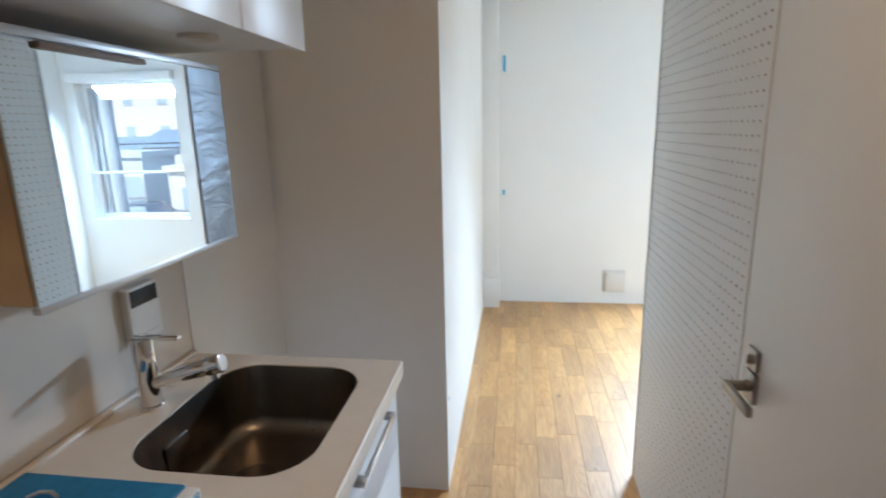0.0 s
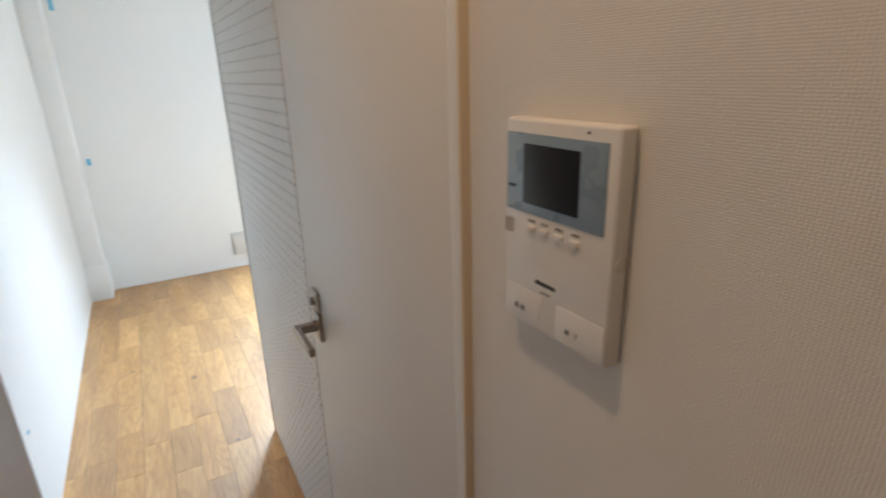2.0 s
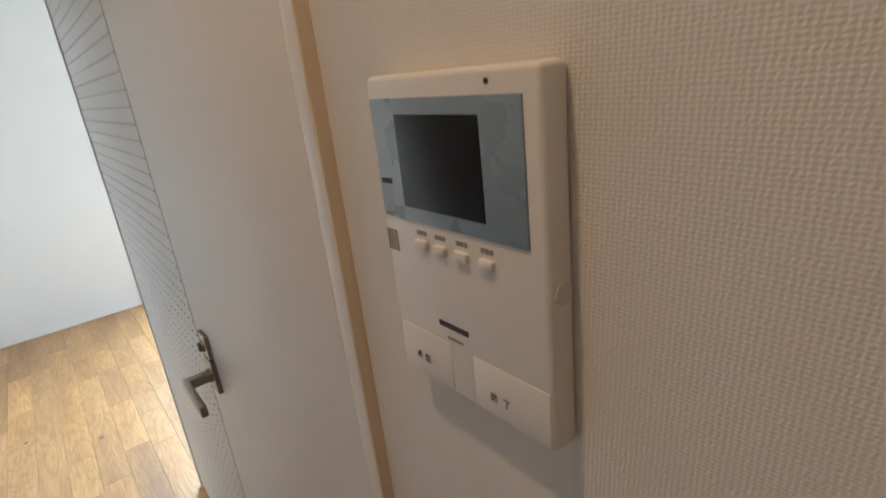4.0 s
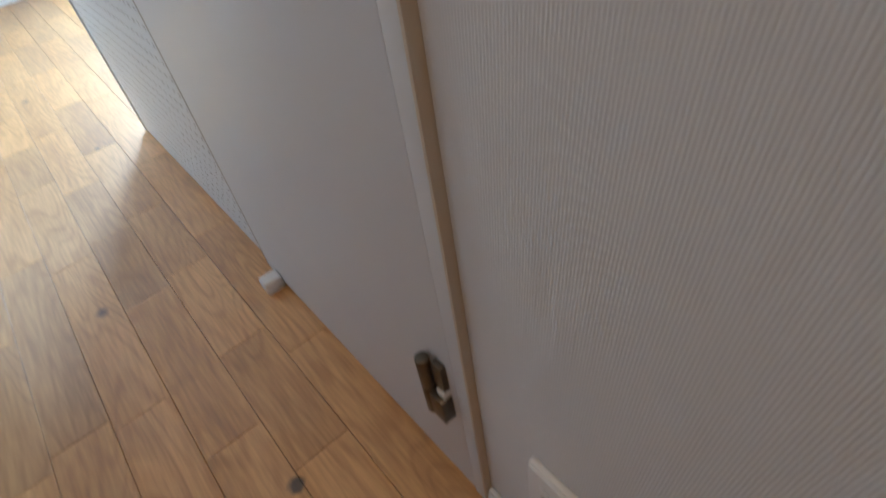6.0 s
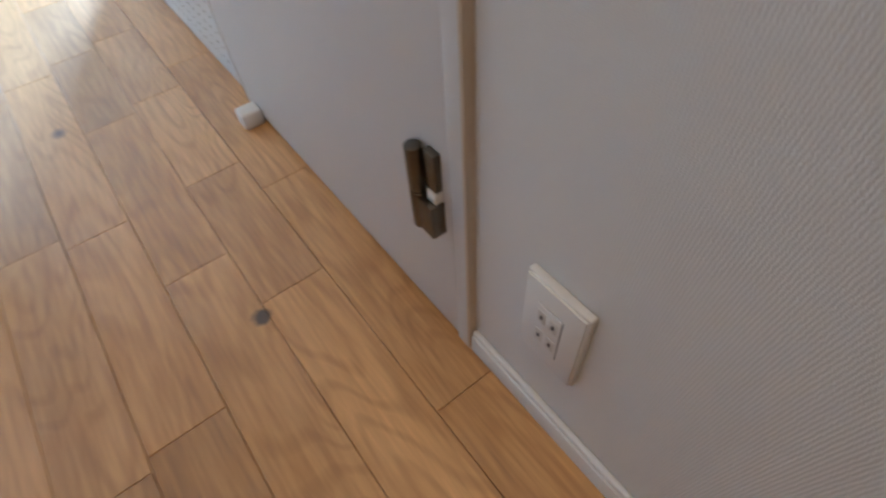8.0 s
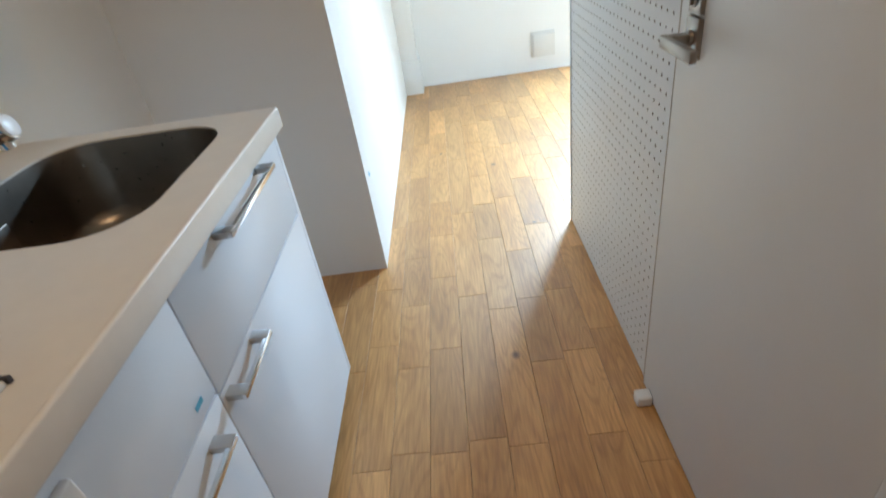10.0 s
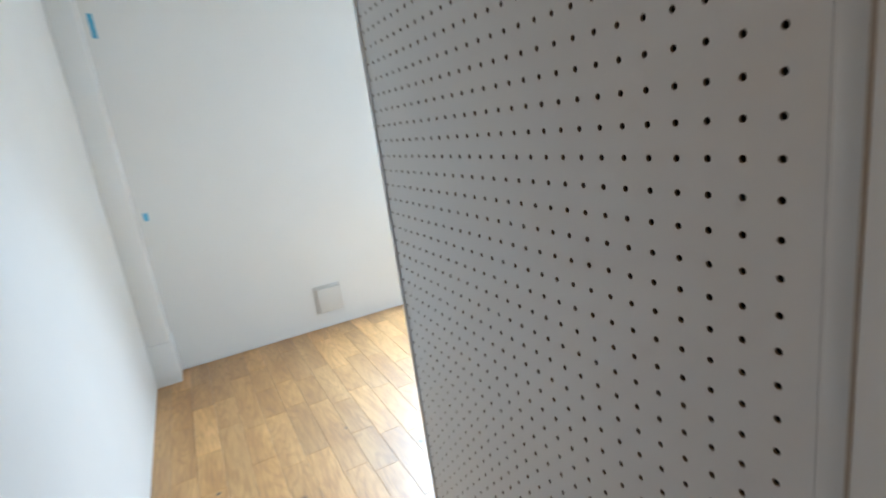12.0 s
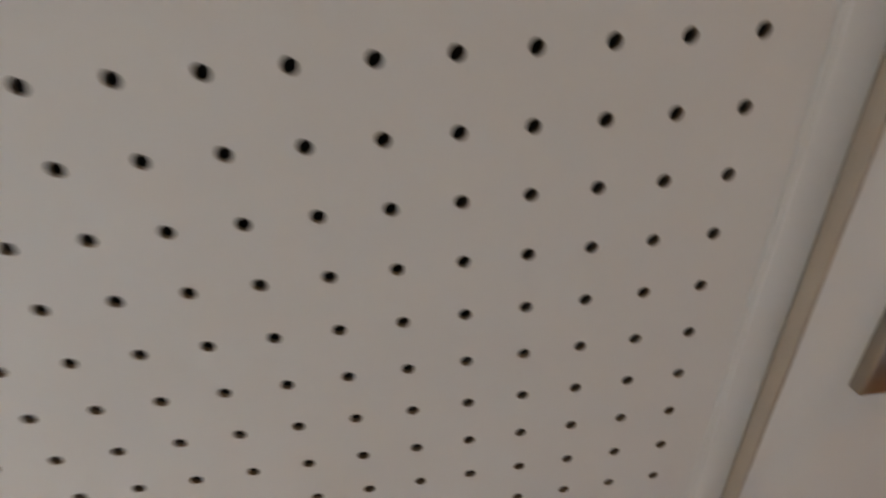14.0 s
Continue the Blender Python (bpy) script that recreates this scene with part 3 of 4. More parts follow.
for zc, hh, yy in ((1.932, 0.060, 0), (0.930, 0.022, 0)):
    tagged(part("masking_tape", bm_box(-0.617, -0.593, YF - 0.0016, YF - 0.0004, zc - hh, zc + hh), M_TAPE), "strip of blue masking tape stuck on the white wall", "tape", "masking tape strips")

tagged(part("masking_tape", bm_box(XB + 0.0004, XB + 0.0016, -0.128, -0.110, 0.371, 0.383), M_TAPE), "scrap of blue masking tape stuck on the boxed-out wall", "tape", "masking tape strips")

# ---- window ----
win = tagged(empty("window_1", ((W0 + W1) / 2, YF + 0.08, WZ0)), "white framed window with a low guard bar", "window", kind="structure")
for a in ((W0, W0 + 0.035, WZ0, WZ1), (W1 - 0.035, W1, WZ0, WZ1), (W0 + 0.035, W1 - 0.035, WZ0, WZ0 + 0.035), (W0 + 0.035, W1 - 0.035, WZ1 - 0.035, WZ1)):
    on(win, "window_frame", bm_box(a[0], a[1], YF + 0.09, YF + 0.13, a[2], a[3], 0.003), M_TRIM)
on(win, "sash_stile", bm_box(W1 - 0.105, W1 - 0.065, YF + 0.095, YF + 0.125, WZ0 + 0.035, WZ1 - 0.035, 0.003), M_ALU)
pane = on(win, "pane", bm_box(W0 + 0.035, W1 - 0.035, YF + 0.108, YF + 0.112, WZ0 + 0.035, WZ1 - 0.035), M_GLASS)
pane.visible_shadow = False
on(win, "guard_bar", bm_box(W0, W1, YF + 0.035, YF + 0.055, 1.115, 1.138, 0.004), M_TRIM, "white guard bar")
on(win, "window_sill", bm_box(W0 - 0.02, W1 + 0.02, YF - 0.015, YF + 0.10, WZ0 - 0.022, WZ0, 0.003), M_TRIM)
on(win, "blind_box", bm_box(W0 - 0.02, W1 + 0.03, YF - 0.05, YF - 0.001, WZ1 + 0.005, WZ1 + 0.075, 0.004), M_TRIM, "white roller blind box")

# ---- kitchen ----
YK = -0.783           # free end of the worktop
XF = -0.826           # cabinet fronts
XT = -0.802           # worktop edge
YS = -1.357           # joint between the units
YN = -3.2             # worktop's other end


def rounded_rect(x0, x1, y0, y1, r, n=8):
    pts = []
    for cx, cy, a0 in ((x1 - r, y1 - r, 0), (x0 + r, y1 - r, 90), (x0 + r, y0 + r, 180), (x1 - r, y0 + r, 270)):
        for k in range(n + 1):
            a = radians(a0 + 90 * k / n)
            pts.append((cx + r * math.cos(a), cy + r * math.sin(a)))
    return pts


SX0, SX1, SY0, SY1 = -1.266, -0.886, -1.286, -0.832


def worktop():
    """Worktop with a sink cut-out, a rounded front lip and a splash-back step at the wall."""
    bm = bmesh.new()
    hole = rounded_rect(SX0, SX1, SY0, SY1, 0.105)
    n = len(hole)
    lo, hi = 0.812, 0.85
    # top ring: outer rectangle split so that every hole point has an outer partner
    cx, cy = (SX0 + SX1) / 2, (SY0 + SY1) / 2
    ox0, ox1, oy0, oy1 = XL + 0.001, XT - 0.004, -1.38, YK
    outer = []
    for x, y in hole:
        dx, dy = x - cx, y - cy
        s = min((ox1 - cx) / dx if dx > 0 else (ox0 - cx) / dx if dx < 0 else 1e9, (oy1 - cy) / dy if dy > 0 else (oy0 - cy) / dy if dy < 0 else 1e9)
        outer.append((cx + dx * s, cy + dy * s))
    hv = [bm.verts.new((x, y, hi)) for x, y in hole]
    hl = [bm.verts.new((x, y, lo)) for x, y in hole]
    ov = [bm.verts.new((x, y, hi)) for x, y in outer]
    for k in range(n):
        j = (k + 1) % n
        bm.faces.new((hv[k], hv[j], ov[j], ov[k]))
        bm.faces.new((hv[j], hv[k], hl[k], hl[j]))
        # fill the corner wedge where the partner jumps from one side of the rectangle to the next
        (ax, ay), (bx, by) = outer[k], outer[j]
        if abs(ax - bx) > 1e-6 and abs(ay - by) > 1e-6:
            qx = ox1 if max(ax, bx) > ox1 - 1e-6 else ox0
            qy = oy1 if max(ay, by) > oy1 - 1e-6 else oy0
            q = bm.verts.new((qx, qy, hi))
            bm.faces.new((ov[k], ov[j], q))
    rest = bm_box(ox0, ox1, YN, -1.38, hi - 0.03, hi)
    lip = bm_box(XT - 0.010, XT, YN, YK + 0.004, 0.806, hi + 0.0008, 0.004, 3)
    end = bm_box(ox0, XT - 0.004, YK, YK + 0.004, 0.806, hi)
    step = bm_box(XL + 0.001, XL + 0.022, YN, YK, hi, hi + 0.012, 0.005, 3)
    return merge(bm, rest), lip, end, step


wt = tagged(empty("worktop", (XL, YK, 0.812)), "cream kitchen worktop with a sink cut-out", "worktop")
for nm, bm in zip(("slab", "front_lip", "end_edge", "splash_step"), worktop()):
    on(wt, nm, bm, M_TOP)


def sink_bowl():
    bm = bmesh.new()
    rings = []
    for inset, z, r in ((-0.004, 0.849, 0.109), (0.0, 0.846, 0.105), (0.005, 0.80, 0.102), (0.010, 0.705, 0.100), (0.014, 0.690, 0.098), (0.022, 0.677, 0.094), (0.033, 0.669, 0.088), (0.048, 0.665, 0.08), (0.16, 0.659, 0.03)):
        pts = rounded_rect(SX0 + inset, SX1 - inset, SY0 + inset, SY1 - inset, r)
        rings.append([bm.verts.new((x, y, z)) for x, y in pts])
    for a, b in zip(rings, rings[1:]):
        for k in range(len(a)):
            j = (k + 1) % len(a)
            bm.faces.new((a[k], a[j], b[j], b[k]))
    bm.faces.new(rings[-1])
    bmesh.ops.recalc_face_normals(bm, faces=bm.faces)
    return bm


sink = tagged(empty("sink", ((SX0 + SX1) / 2, (SY0 + SY1) / 2, 0.66)), "dark stainless steel kitchen sink bowl let into the worktop", "sink")
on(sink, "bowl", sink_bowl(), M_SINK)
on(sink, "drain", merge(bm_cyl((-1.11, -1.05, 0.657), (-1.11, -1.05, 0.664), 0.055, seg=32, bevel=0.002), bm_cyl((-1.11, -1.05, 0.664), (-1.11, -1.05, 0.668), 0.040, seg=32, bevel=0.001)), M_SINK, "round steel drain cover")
# made-up patch where the bowl wall only shows a reflection
on(sink, "splash_plate", bm_box(-1.259, -1.254, -1.14, -1.06, 0.72, 0.79, 0.002), M_SINK, "thin steel patch in place of a reflection on the bowl side")

FX, FY = -1.330, -1.068
fau = tagged(empty("faucet", (FX, FY, 0.85)), "chrome single-lever kitchen tap on the worktop", "faucet")
on(fau, "base_ring", bm_cyl((FX, FY, 0.850), (FX, FY, 0.858), 0.0275, seg=28, bevel=0.002), M_CHROME)
on(fau, "body", bm_cyl((FX, FY, 0.858), (FX, FY, 1.018), 0.0245, 0.0250, seg=28, bevel=0.002), M_CHROME)
on(fau, "spout", bm_cyl((FX + 0.005, FY, 0.908), (FX + 0.150, FY + 0.018, 0.950), 0.0165, 0.0195, seg=24, bevel=0.002), M_CHROME)
on(fau, "spout_head", merge(bm_cyl((FX + 0.140, FY + 0.017, 0.947), (FX + 0.172, FY + 0.021, 0.956), 0.0225, seg=28, bevel=0.002), bm_cyl((FX + 0.150, FY + 0.018, 0.948), (FX + 0.154, FY + 0.019, 0.920), 0.012, seg=20)), M_CHROME)
on(fau, "spray_face", bm_cyl((FX + 0.1715, FY + 0.0209, 0.9558), (FX + 0.1755, FY + 0.0214, 0.9569), 0.0195, seg=28, bevel=0.001), M_PLAST, "white spray face")
on(fau, "lever", bm_box(FX - 0.016, FX + 0.092, FY - 0.011, FY + 0.011, 1.0175, 1.0255, 0.003), M_CHROME)


def bar_handle(root, y0, y1, z, s=0.010):
    x1 = XF + 0.034
    bar = on(root, "handle", bm_box(x1 - 0.009, x1, y0, y1, z - s / 2, z + s / 2, 0.0015), M_CHROME, "chrome bar handle")
    for ya in (y0 + 0.0005, y1 - 0.0235):
        part("post", bm_box(XF + 0.0005, x1 - 0.0005, ya, ya + 0.023, z - s / 2 - 0.001, z + s / 2 + 0.001, 0.001), M_ALU, bar, "satin end post")


def unit(name, label, y0, y1, fronts, free_end=False):
    root = tagged(empty(name, (XL + 0.3, (y0 + y1) / 2, 0)), label, "cabinet", "kitchen base cabinets")
    xa, xb, ya, yb = XL + 0.004, XF - 0.022, y0 + 0.001, y1 - 0.001
    on(root, "body", merge(bm_box(xa, xb, ya, ya + 0.016, 0.066, 0.808), bm_box(xa, XF if free_end else xb, yb - 0.016, yb, 0.066, 0.808, 0.0008), bm_box(xa, xb, ya + 0.016, yb - 0.016, 0.066, 0.082)), M_CAB)
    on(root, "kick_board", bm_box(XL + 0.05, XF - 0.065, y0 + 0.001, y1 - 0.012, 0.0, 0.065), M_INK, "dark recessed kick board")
    for nm, z0, z1 in fronts:
        on(root, nm, bm_box(XF - 0.020, XF, y0 + 0.002, y1 - (0.0175 if free_end else 0.002), z0, z1, 0.0015), M_CAB)
    on(root, "edge_strip", bm_box(XF - 0.0215, XF - 0.006, y0 - 0.0018, y0 + 0.0018, 0.07, 0.806), M_GAP, "brown joint between the fronts")
    return root


uA = unit("sink_cabinet", "glossy white sink base cabinet with drawer and chrome handles", YS, YK + 0.004, (("drawer_front", 0.602, 0.803), ("door", 0.068, 0.598)), True)
bar_handle(uA, -1.197, -0.928, 0.780)
bar_handle(uA, -1.349, -1.200, 0.584)
on(uA, "maker_mark", bm_box(XF - 0.0002, XF + 0.0006, -0.865, -0.840, 0.793, 0.799), M_GAP)
uB = unit("stove_cabinet", "glossy white base cabinet with chrome bar handle", YS - 0.60, YS, (("drawer_front", 0.612, 0.803), ("door", 0.068, 0.608)))
bar_handle(uB, -1.565, -1.409, 0.572)
on(uB, "blue_sticker", bm_box(XF - 0.0002, XF + 0.0006, -1.414, -1.392, 0.632, 0.641), M_TAPE, "small blue sticker")
on(uB, "child_lock", bm_box(XF, XF + 0.012, -1.67, -1.605, 0.725, 0.775, 0.004, 3), M_PLAST, "white plastic child lock")
uC = unit("end_cabinet", "glossy white base cabinet at the end of the run", YN, YS - 0.60, (("drawer_front", 0.612, 0.803), ("door", 0.068, 0.608)))

struct("kitchen_panel", bm_box(XL + 0.0005, XL + 0.004, YN, -0.782, 0.864, 1.80), M_PANEL, "glossy off-white kitchen wall panel", "wall panel")
struct("panel_edge", bm_box(XL + 0.0005, XL + 0.007, -0.7815, -0.775, 0.80, 1.80, 0.001), M_TRIM, "thin white edge strip of the wall panel", "trim")

rc = tagged(empty("heater_remote", (XL, -0.96, 1.05)), "white wall remote for the water heater with dark display", "remote control")
on(rc, "case", bm_box(XL + 0.0045, XL + 0.026, -1.022, -0.915, 0.974, 1.112, 0.004, 3), M_PLAST)
on(rc, "display", bm_box(XL + 0.025, XL + 0.0275, -1.014, -0.9225, 1.064, 1.104, 0.001), M_SCREEN, "dark display")
on(rc, "key_row", bm_box(XL + 0.025, XL + 0.0268, -1.005, -0.932, 0.990, 0.994), M_PLAST2)

wc = tagged(empty("wall_cabinet", (XL, -1.6, 1.65)), "white kitchen wall cabinet above the sink", "cabinet")
on(wc, "body", bm_box(XL + 0.005, -1.031, YN, -0.783, 1.654, 2.32), M_CAB)
for y0, y1 in ((-1.078, -0.780), (-1.38, -1.082), (-1.96, -1.384), (-2.56, -1.964), (YN, -2.564)):
    on(wc, "door", bm_box(-1.029, -1.010, y0, y1, 1.646, 2.32, 0.0015), M_CAB)
on(wc, "puck_light", merge(bm_cyl((-1.15, -1.00, 1.6545), (-1.15, -1.00, 1.646), 0.040, seg=32, bevel=0.002), bm_cyl((-1.15, -1.00, 1.647), (-1.15, -1.00, 1.644), 0.030, seg=32)), M_PLAST2, "round unlit puck light")

mc = tagged(empty("mirror_cabinet", (XL, -1.08, 1.2)), "pale wood rack cabinet with mirrored front and crumpled film", "cabinet")
XM = -1.240
on(mc, "body", bm_box(XL + 0.005, XM - 0.014, -1.374, -0.784, 1.198, 1.614, 0.002), M_WOOD, "pale wood carcass")
on(mc, "mirror_door", bm_box(XM - 0.006, XM, -1.378, -0.780, 1.197, 1.610), M_MIRROR, "mirrored front")
for a in ((-1.380, -0.778, 1.187, 1.198), (-1.380, -0.778, 1.608, 1.622)):
    on(mc, "rail", bm_box(XM - 0.013, XM + 0.003, a[0], a[1], a[2], a[3], 0.001), M_ALU, "aluminium edge rail")
on(mc, "film", bm_box(XM + 0.0005, XM + 0.0015, -0.914, -0.7815, 1.199, 1.607), M_FILM, "crumpled clear protective film")
on(mc, "pull_rail", bm_box(XM + 0.0004, XM + 0.010, -1.30, -1.06, 1.594, 1.604, 0.001), M_GAP, "dark pull rail")

tw = tagged(empty("teal_package", (-1.18, -1.34, 0.85)), "teal cloth pack with striped white end on the worktop", "package")
on(tw, "cloth", bm_box(-1.38, -1.064, -1.528, -1.34, 0.851, 0.872, 0.006, 3), M_TEAL)
on(tw, "white_band", bm_box(-1.0625, -1.036, -1.518, -1.344, 0.851, 0.869, 0.002), M_PAPERW, "white paper band")
for i in range(6):
    on(tw, "printed_bar", bm_box(-1.0365, -1.0352, -1.388 + i * 0.007, -1.385 + i * 0.007, 0.853, 0.867), M_TAPE)
clip = bm_cyl((-1.306, -1.408, 0.8755), (-1.290, -1.398, 0.8800), 0.0035, seg=12)
for p0, p1 in (((-1.290, -1.398, 0.8800), (-1.272, -1.396, 0.8800)), ((-1.272, -1.396, 0.8800), (-1.256, -1.400, 0.8755))):
    clip = merge(clip, bm_cyl(p0, p1, 0.0035, seg=12))
tagged(part("metal_clip", clip, M_ALU), "small bent grey metal clip on the teal pack", "clip")
hob = tagged(empty("hob", (-1.1, -1.85, 0.85)), "flat grey glass hob plate on the worktop", "hob")
on(hob, "glass_plate", bm_box(-1.37, -0.862, -2.12, -1.557, 0.8505, 0.857, 0.002), M_PLAST2)
on(hob, "rim", bm_box(-1.375, -0.860, -1.5565, -1.551, 0.8505, 0.858, 0.001), M_INK, "dark rim")

# ---- toilet room ----
toi = tagged(empty("toilet", (0.95, -0.75, 0)), "cream ceramic toilet with closed lid in the small room", "toilet")


def lathe(profile, cx, cy, sx, sy, n=32):
    bm = bmesh.new()
    rings = [[bm.verts.new((cx + r * sx * math.cos(2 * math.pi * k / n), cy + r * sy * math.sin(2 * math.pi * k / n), z)) for k in range(n)] for r, z in profile]
    for a, b in zip(rings, rings[1:]):
        for k in range(n):
            j = (k + 1) % n
            bm.faces.new((a[k], a[j], b[j], b[k]))
    bm.faces.new(rings[-1])
    bm.faces.new(rings[0][::-1])
    bmesh.ops.recalc_face_normals(bm, faces=bm.faces)
    return bm


on(toi, "bowl", lathe(((0.62, 0.001), (0.60, 0.05), (0.55, 0.14), (0.72, 0.24), (0.96, 0.34), (1.0, 0.39)), 0.86, -0.80, 0.27, 0.18), M_CERAMIC)
on(toi, "seat", lathe(((0.98, 0.392), (1.02, 0.398), (1.02, 0.412), (0.98, 0.418)), 0.86, -0.80, 0.27, 0.185), M_CERAMIC)
on(toi, "lid", lathe(((0.97, 0.419), (1.0, 0.424), (0.99, 0.438), (0.90, 0.446), (0.5, 0.450)), 0.86, -0.80, 0.27, 0.185), M_CERAMIC)
on(toi, "tank", bm_box(1.16, 1.38, -1.0, -0.60, 0.38, 0.80, 0.03, 4), M_CERAMIC)

# ---- outside, seen through the window ----
struct("ground", bm_box(-300, 300, YF + 0.3, 400, -3.2, -3.0), M_ASPHALT, "grey asphalt street below the window", "ground")


def house(name, label, x0, x1, y0, y1, h, wall, gable, storeys, bays):
    root = tagged(empty(name, ((x0 + x1) / 2, (y0 + y1) / 2, -3.0)), label, "building")
    on(root, "wall", bm_box(x0, x1, y0, y1, -3.0, -3.0 + h), wall)
    if gable:
        bm = bmesh.new()
        e = 0.4
        v = [bm.verts.new(p) for p in ((x0 - e, y0 - e, h - 3), (x1 + e, y0 - e, h - 3), (x1 + e, y1 + e, h - 3), (x0 - e, y1 + e, h - 3), (x0 - e, (y0 + y1) / 2, h - 3 + gable), (x1 + e, (y0 + y1) / 2, h - 3 + gable))]
        for q in ((0, 1, 5, 4), (2, 3, 4, 5), (0, 4, 3), (1, 2, 5), (3, 2, 1, 0)):
            bm.faces.new([v[i] for i in q])
        on(root, "roof", bm, M_ROOF)
    else:
        on(root, "roof", bm_box(x0 - 0.15, x1 + 0.15, y0 - 0.15, y1 + 0.15, h - 3.0, h - 2.7), wall)
    for s in range(storeys):
        for b in range(bays):
            xc = x0 + (b + 0.5) * (x1 - x0) / bays
            zc = -3.0 + (s + 0.55) * h / storeys
            wd = on(root, "window", bm_box(xc - 0.55, xc + 0.55, y0 - 0.06, y0 + 0.02, zc - 0.6, zc + 0.6, 0.01), M_TRIM)
            part("pane", bm_box(xc - 0.48, xc + 0.48, y0 - 0.08, y0 - 0.055, zc - 0.53, zc + 0.53), M_PANE, wd)
    return root


house("apartment_building", "white five-storey apartment block across the street", 18.0, 60.0, 44.0, 54.0, 15.0, M_FACADE, 0, 5, 12)
house("house", "white house with a dark slate gable roof", 16.6, 20.1, 27.0, 32.0, 3.7, M_FACADE, 1.0, 1, 2)
house("house", "pale house with a dark slate gable roof", 21.0, 27.0, 29.0, 35.0, 3.2, M_FACADE, 1.1, 1, 3)
house("house", "small white house with a dark slate gable roof", 5.0, 12.0, 29.0, 35.0, 3.6, M_FACADE, 1.2, 1, 3)
house("balcony_house", "pale blue-white house with a flat roof", 17.0, 20.4, 22.8, 25.5, 3.3, M_FACADE2, 0, 1, 3)
house("garage", "low white garage beside the street", 11.8, 14.1, 20.6, 24.0, 2.7, M_FACADE, 0, 1, 1)
pole = tagged(empty("utility_pole", (6.3, 7.9, -3.0)), "pale concrete utility pole with a crossarm and a transformer", "utility pole")
on(pole, "shaft", bm_cyl((6.3, 7.9, -3.0), (6.3, 7.9, 8.0), 0.19, 0.14, seg=24), M_FACADE2)
on(pole, "crossarm", bm_box(5.5, 7.1, 7.68, 7.76, 2.30, 2.38, 0.005), M_ALU)
on(pole, "transformer", bm_cyl((5.95, 7.6, 2.40), (5.95, 7.6, 2.95), 0.17, seg=20, bevel=0.02), M_FACADE2)

CX, CY = 14.7, 19.4
car = tagged(empty("car", (CX, CY, -3.0)), "dark blue hatchback parked at the roadside", "car")


def car_body():
    prof = [(-2.0, 0.35), (-2.05, 0.75), (-1.85, 0.95), (-1.1, 1.02), (-0.55, 1.45), (1.0, 1.47), (1.65, 1.05), (1.95, 0.95), (2.0, 0.4)]
    bm = bmesh.new()
    a = [bm.verts.new((CX + x, CY - 0.8, z - 3.0)) for x, z in prof]
    b = [bm.verts.new((CX + x, CY + 0.8, z - 3.0)) for x, z in prof]
    n = len(prof)
    for k in range(n):
        j = (k + 1) % n
        bm.faces.new((a[k], a[j], b[j], b[k]))
    bm.faces.new(a[::-1])
    bm.faces.new(b)
    bmesh.ops.recalc_face_normals(bm, faces=bm.faces)
    bmesh.ops.bevel(bm, geom=bm.edges[:], offset=0.06, segments=2, profile=0.5, affect='EDGES')
    return bm


on(car, "body", car_body(), M_CARBLUE)
on(car, "side_window", bm_box(CX - 0.75, CX + 1.1, CY - 0.82, CY - 0.79, -1.95, -1.6, 0.01), M_PANE)
for dx in (-1.25, 1.25):
    for y in (CY - 0.8, CY + 0.6):
        on(car, "wheel", bm_cyl((CX + dx, y, -2.68), (CX + dx, y + 0.2, -2.68), 0.32, seg=24, bevel=0.03), M_TYRE)
for i, (z, dz) in enumerate(((3.4, 0.2), (2.9, 0.1), (1.9, -0.1))):
    cb = bpy.data.curves.new("overhead_cable", 'CURVE')
    cb.dimensions, cb.bevel_depth = '3D', 0.018
    sp = cb.splines.new('POLY')
    sp.points.add(16)
    for k in range(17):
        u = k / 16
        sp.points[k].co = (-10 + 40 * u, 9.0 + 3 * u + i * 0.4, z + dz - 1.2 * 4 * u * (1 - u) * 0.5, 1)
    cb.materials.append(M_CABLE)
    tagged(new("overhead_cable", cb), "black overhead cable sagging along the street", "cable", "overhead cables")

# ---- ceiling rings: kitchen lamp, and one made up for the rear fill ----
for lx, y in ((-0.42, -1.71), (-0.62, -2.75)):
    dl = tagged(empty("downlight", (lx, y, CEIL)), "small round recessed ceiling lamp ring, added out of view", "ceiling lamp", "kitchen downlights")
    bm = bmesh.new()
    n = 32
    for z0, r0, z1, r1 in ((CEIL - 0.001, 0.075, CEIL - 0.006, 0.072), (CEIL - 0.006, 0.072, CEIL - 0.006, 0.058)):
        ra = [bm.verts.new((lx + r0 * math.cos(2 * math.pi * k / n), y + r0 * math.sin(2 * math.pi * k / n), z0)) for k in range(n)]
        rb = [bm.verts.new((lx + r1 * math.cos(2 * math.pi * k / n), y + r1 * math.sin(2 * math.pi * k / n), z1)) for k in range(n)]
        for k in range(n):
            j = (k + 1) % n
            bm.faces.new((ra[k], ra[j], rb[j], rb[k]))
    on(dl, "ring", bm, M_TRIM)

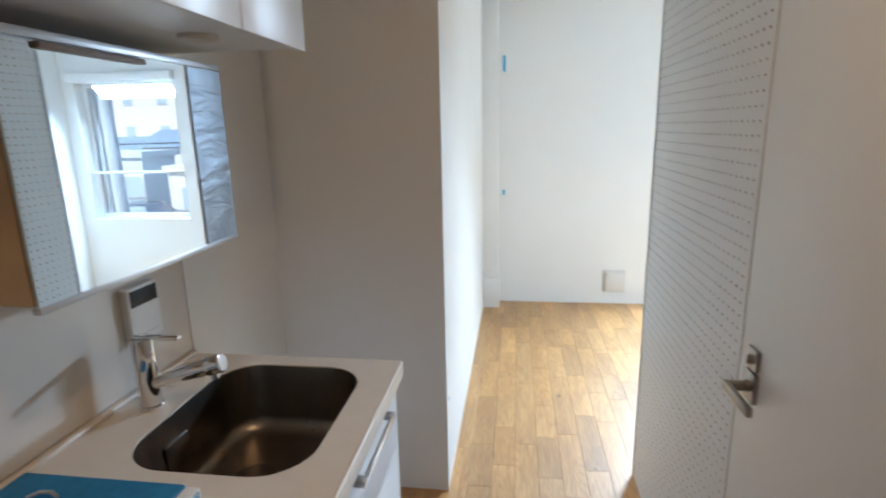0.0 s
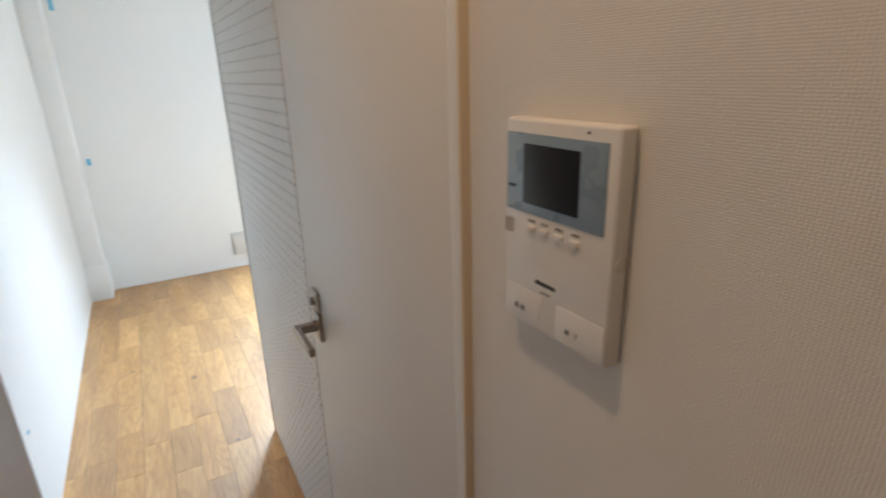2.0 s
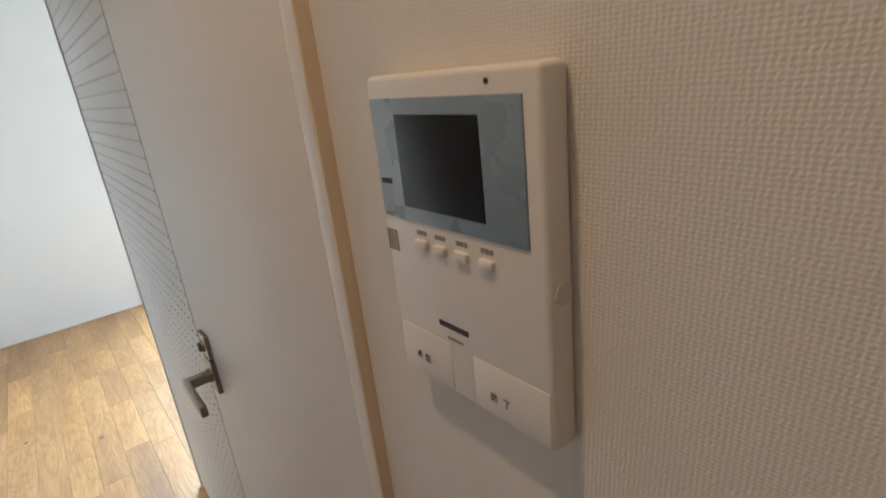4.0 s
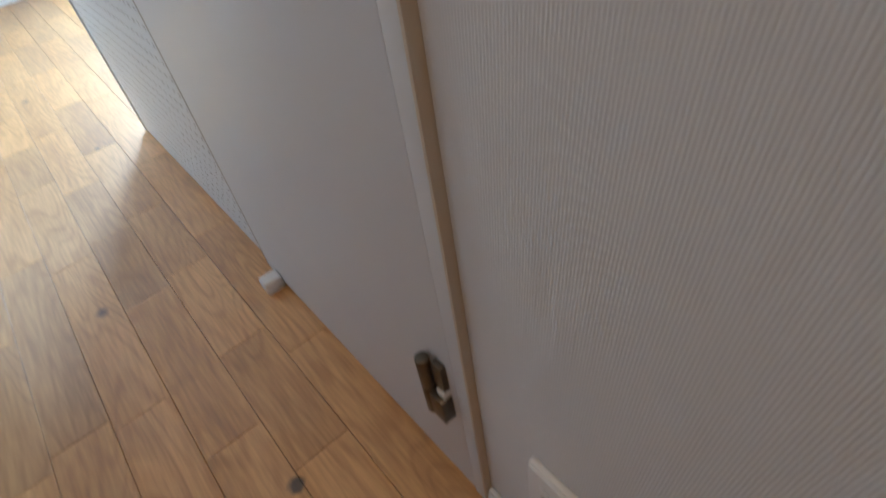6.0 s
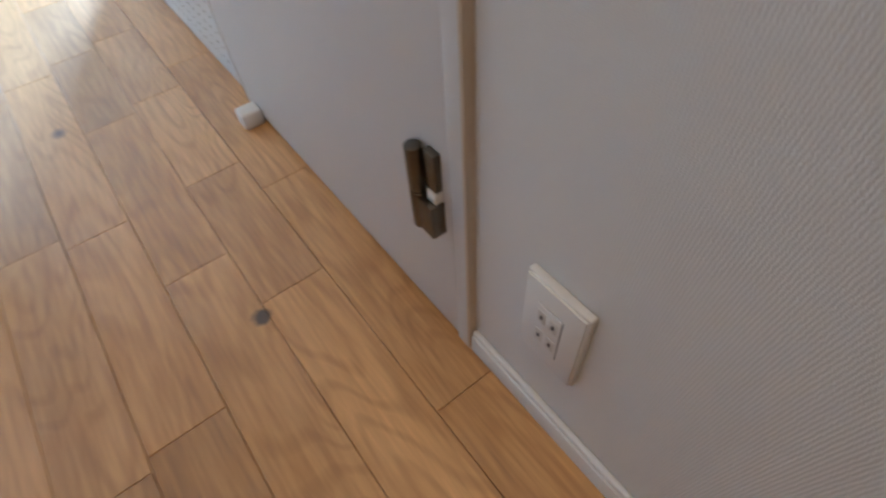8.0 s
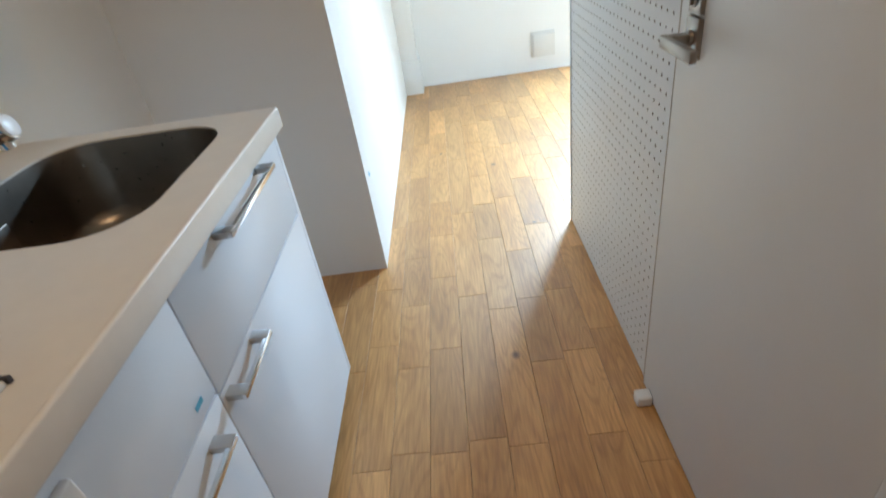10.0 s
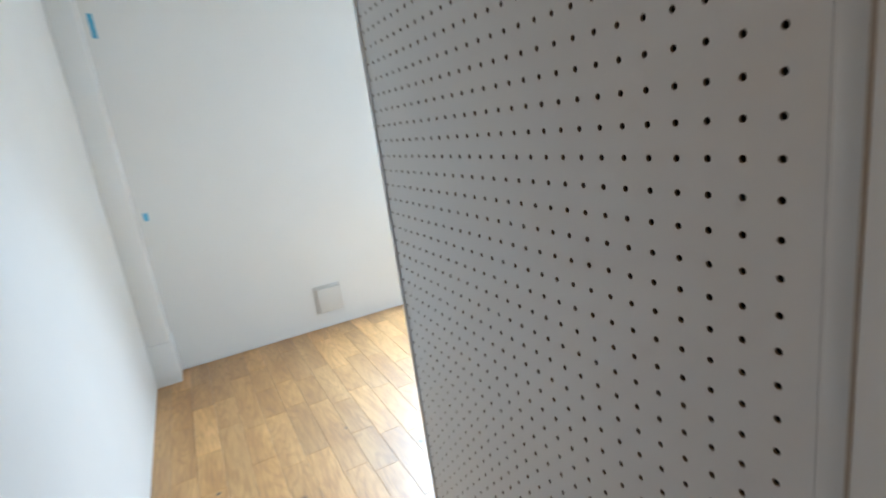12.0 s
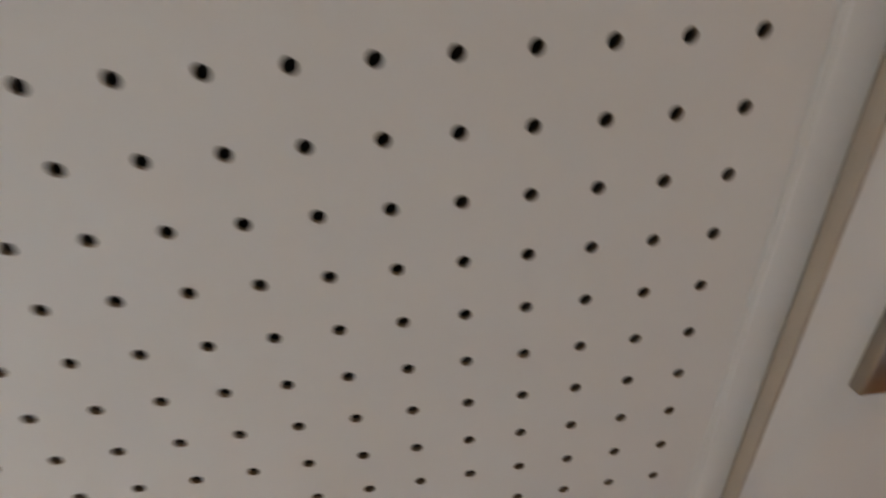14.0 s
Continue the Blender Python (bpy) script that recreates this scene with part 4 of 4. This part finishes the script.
# ---- floor planks ----
floor = bpy.data.objects["floor"]
PW, PX = 0.1005, -0.0960
rng = random.Random(11)
plank_meshes = {}


def plank_mesh(cm):
    if cm not in plank_meshes:
        length = cm / 100
        bm = bm_box(-PW / 2 + 0.0004, PW / 2 - 0.0004, -length / 2 + 0.0003, length / 2 - 0.0003, -0.012, 0.0)
        top = [e for e in bm.edges if all(v.co.z > -0.001 for v in e.verts)]
        bmesh.ops.bevel(bm, geom=top, offset=0.0007, segments=1, affect='EDGES')
        me = bpy.data.meshes.new("plank")
        bm.to_mesh(me)
        bm.free()
        me.materials.append(M_OAK)
        plank_meshes[cm] = me
    return plank_meshes[cm]


# joints that can be told apart near the walker, row by row; the rest of each row is random
ENDS = {0: (-1.63, -1.14, -0.20), 1: (-1.05,), 2: (-1.23,), 3: (-1.46, -1.06, -0.52), 4: (-0.43,), 5: (-1.06, -0.30), 6: (-0.75,), 7: (-0.64,)}


def joints(i, y0, y1):
    marks = [y for y in ENDS.get(i, ()) if y0 < y < y1] or [y0 + rng.randrange(0, 45) / 100]
    out = [marks[0]]
    while out[0] > y0:
        out.insert(0, round(out[0] - rng.choice((0.30, 0.45, 0.45, 0.60)), 2))
    for a, b in zip(marks, marks[1:]):
        n = max(1, round((b - a) / 0.46))
        out += [round(a + (b - a) * k / n, 2) for k in range(1, n)] + [b]
    while out[-1] < y1:
        out.append(round(out[-1] + rng.choice((0.30, 0.30, 0.45, 0.45, 0.60)), 2))
    return out


def lay_row(i, y0, y1):
    xc = PX + PW / 2 - i * PW
    ys = joints(i, y0, y1)
    for a, b in zip(ys, ys[1:]):
        a, b = max(a, y0 - 0.05), min(b, y1)
        if b - a < 0.03:
            continue
        ob = new("plank", plank_mesh(round((b - a) * 100)))
        ob.location = (xc, (a + b) / 2, 0.0)
        if rng.random() < 0.5:
            ob.rotation_euler = (0, 0, math.pi)
        ob.parent = floor


for i in range(-1, 14):
    lay_row(i, -3.55 if i < 9 else -0.80, 2.35)
for i in range(-19, -1):
    lay_row(i, 0.0, 2.35)
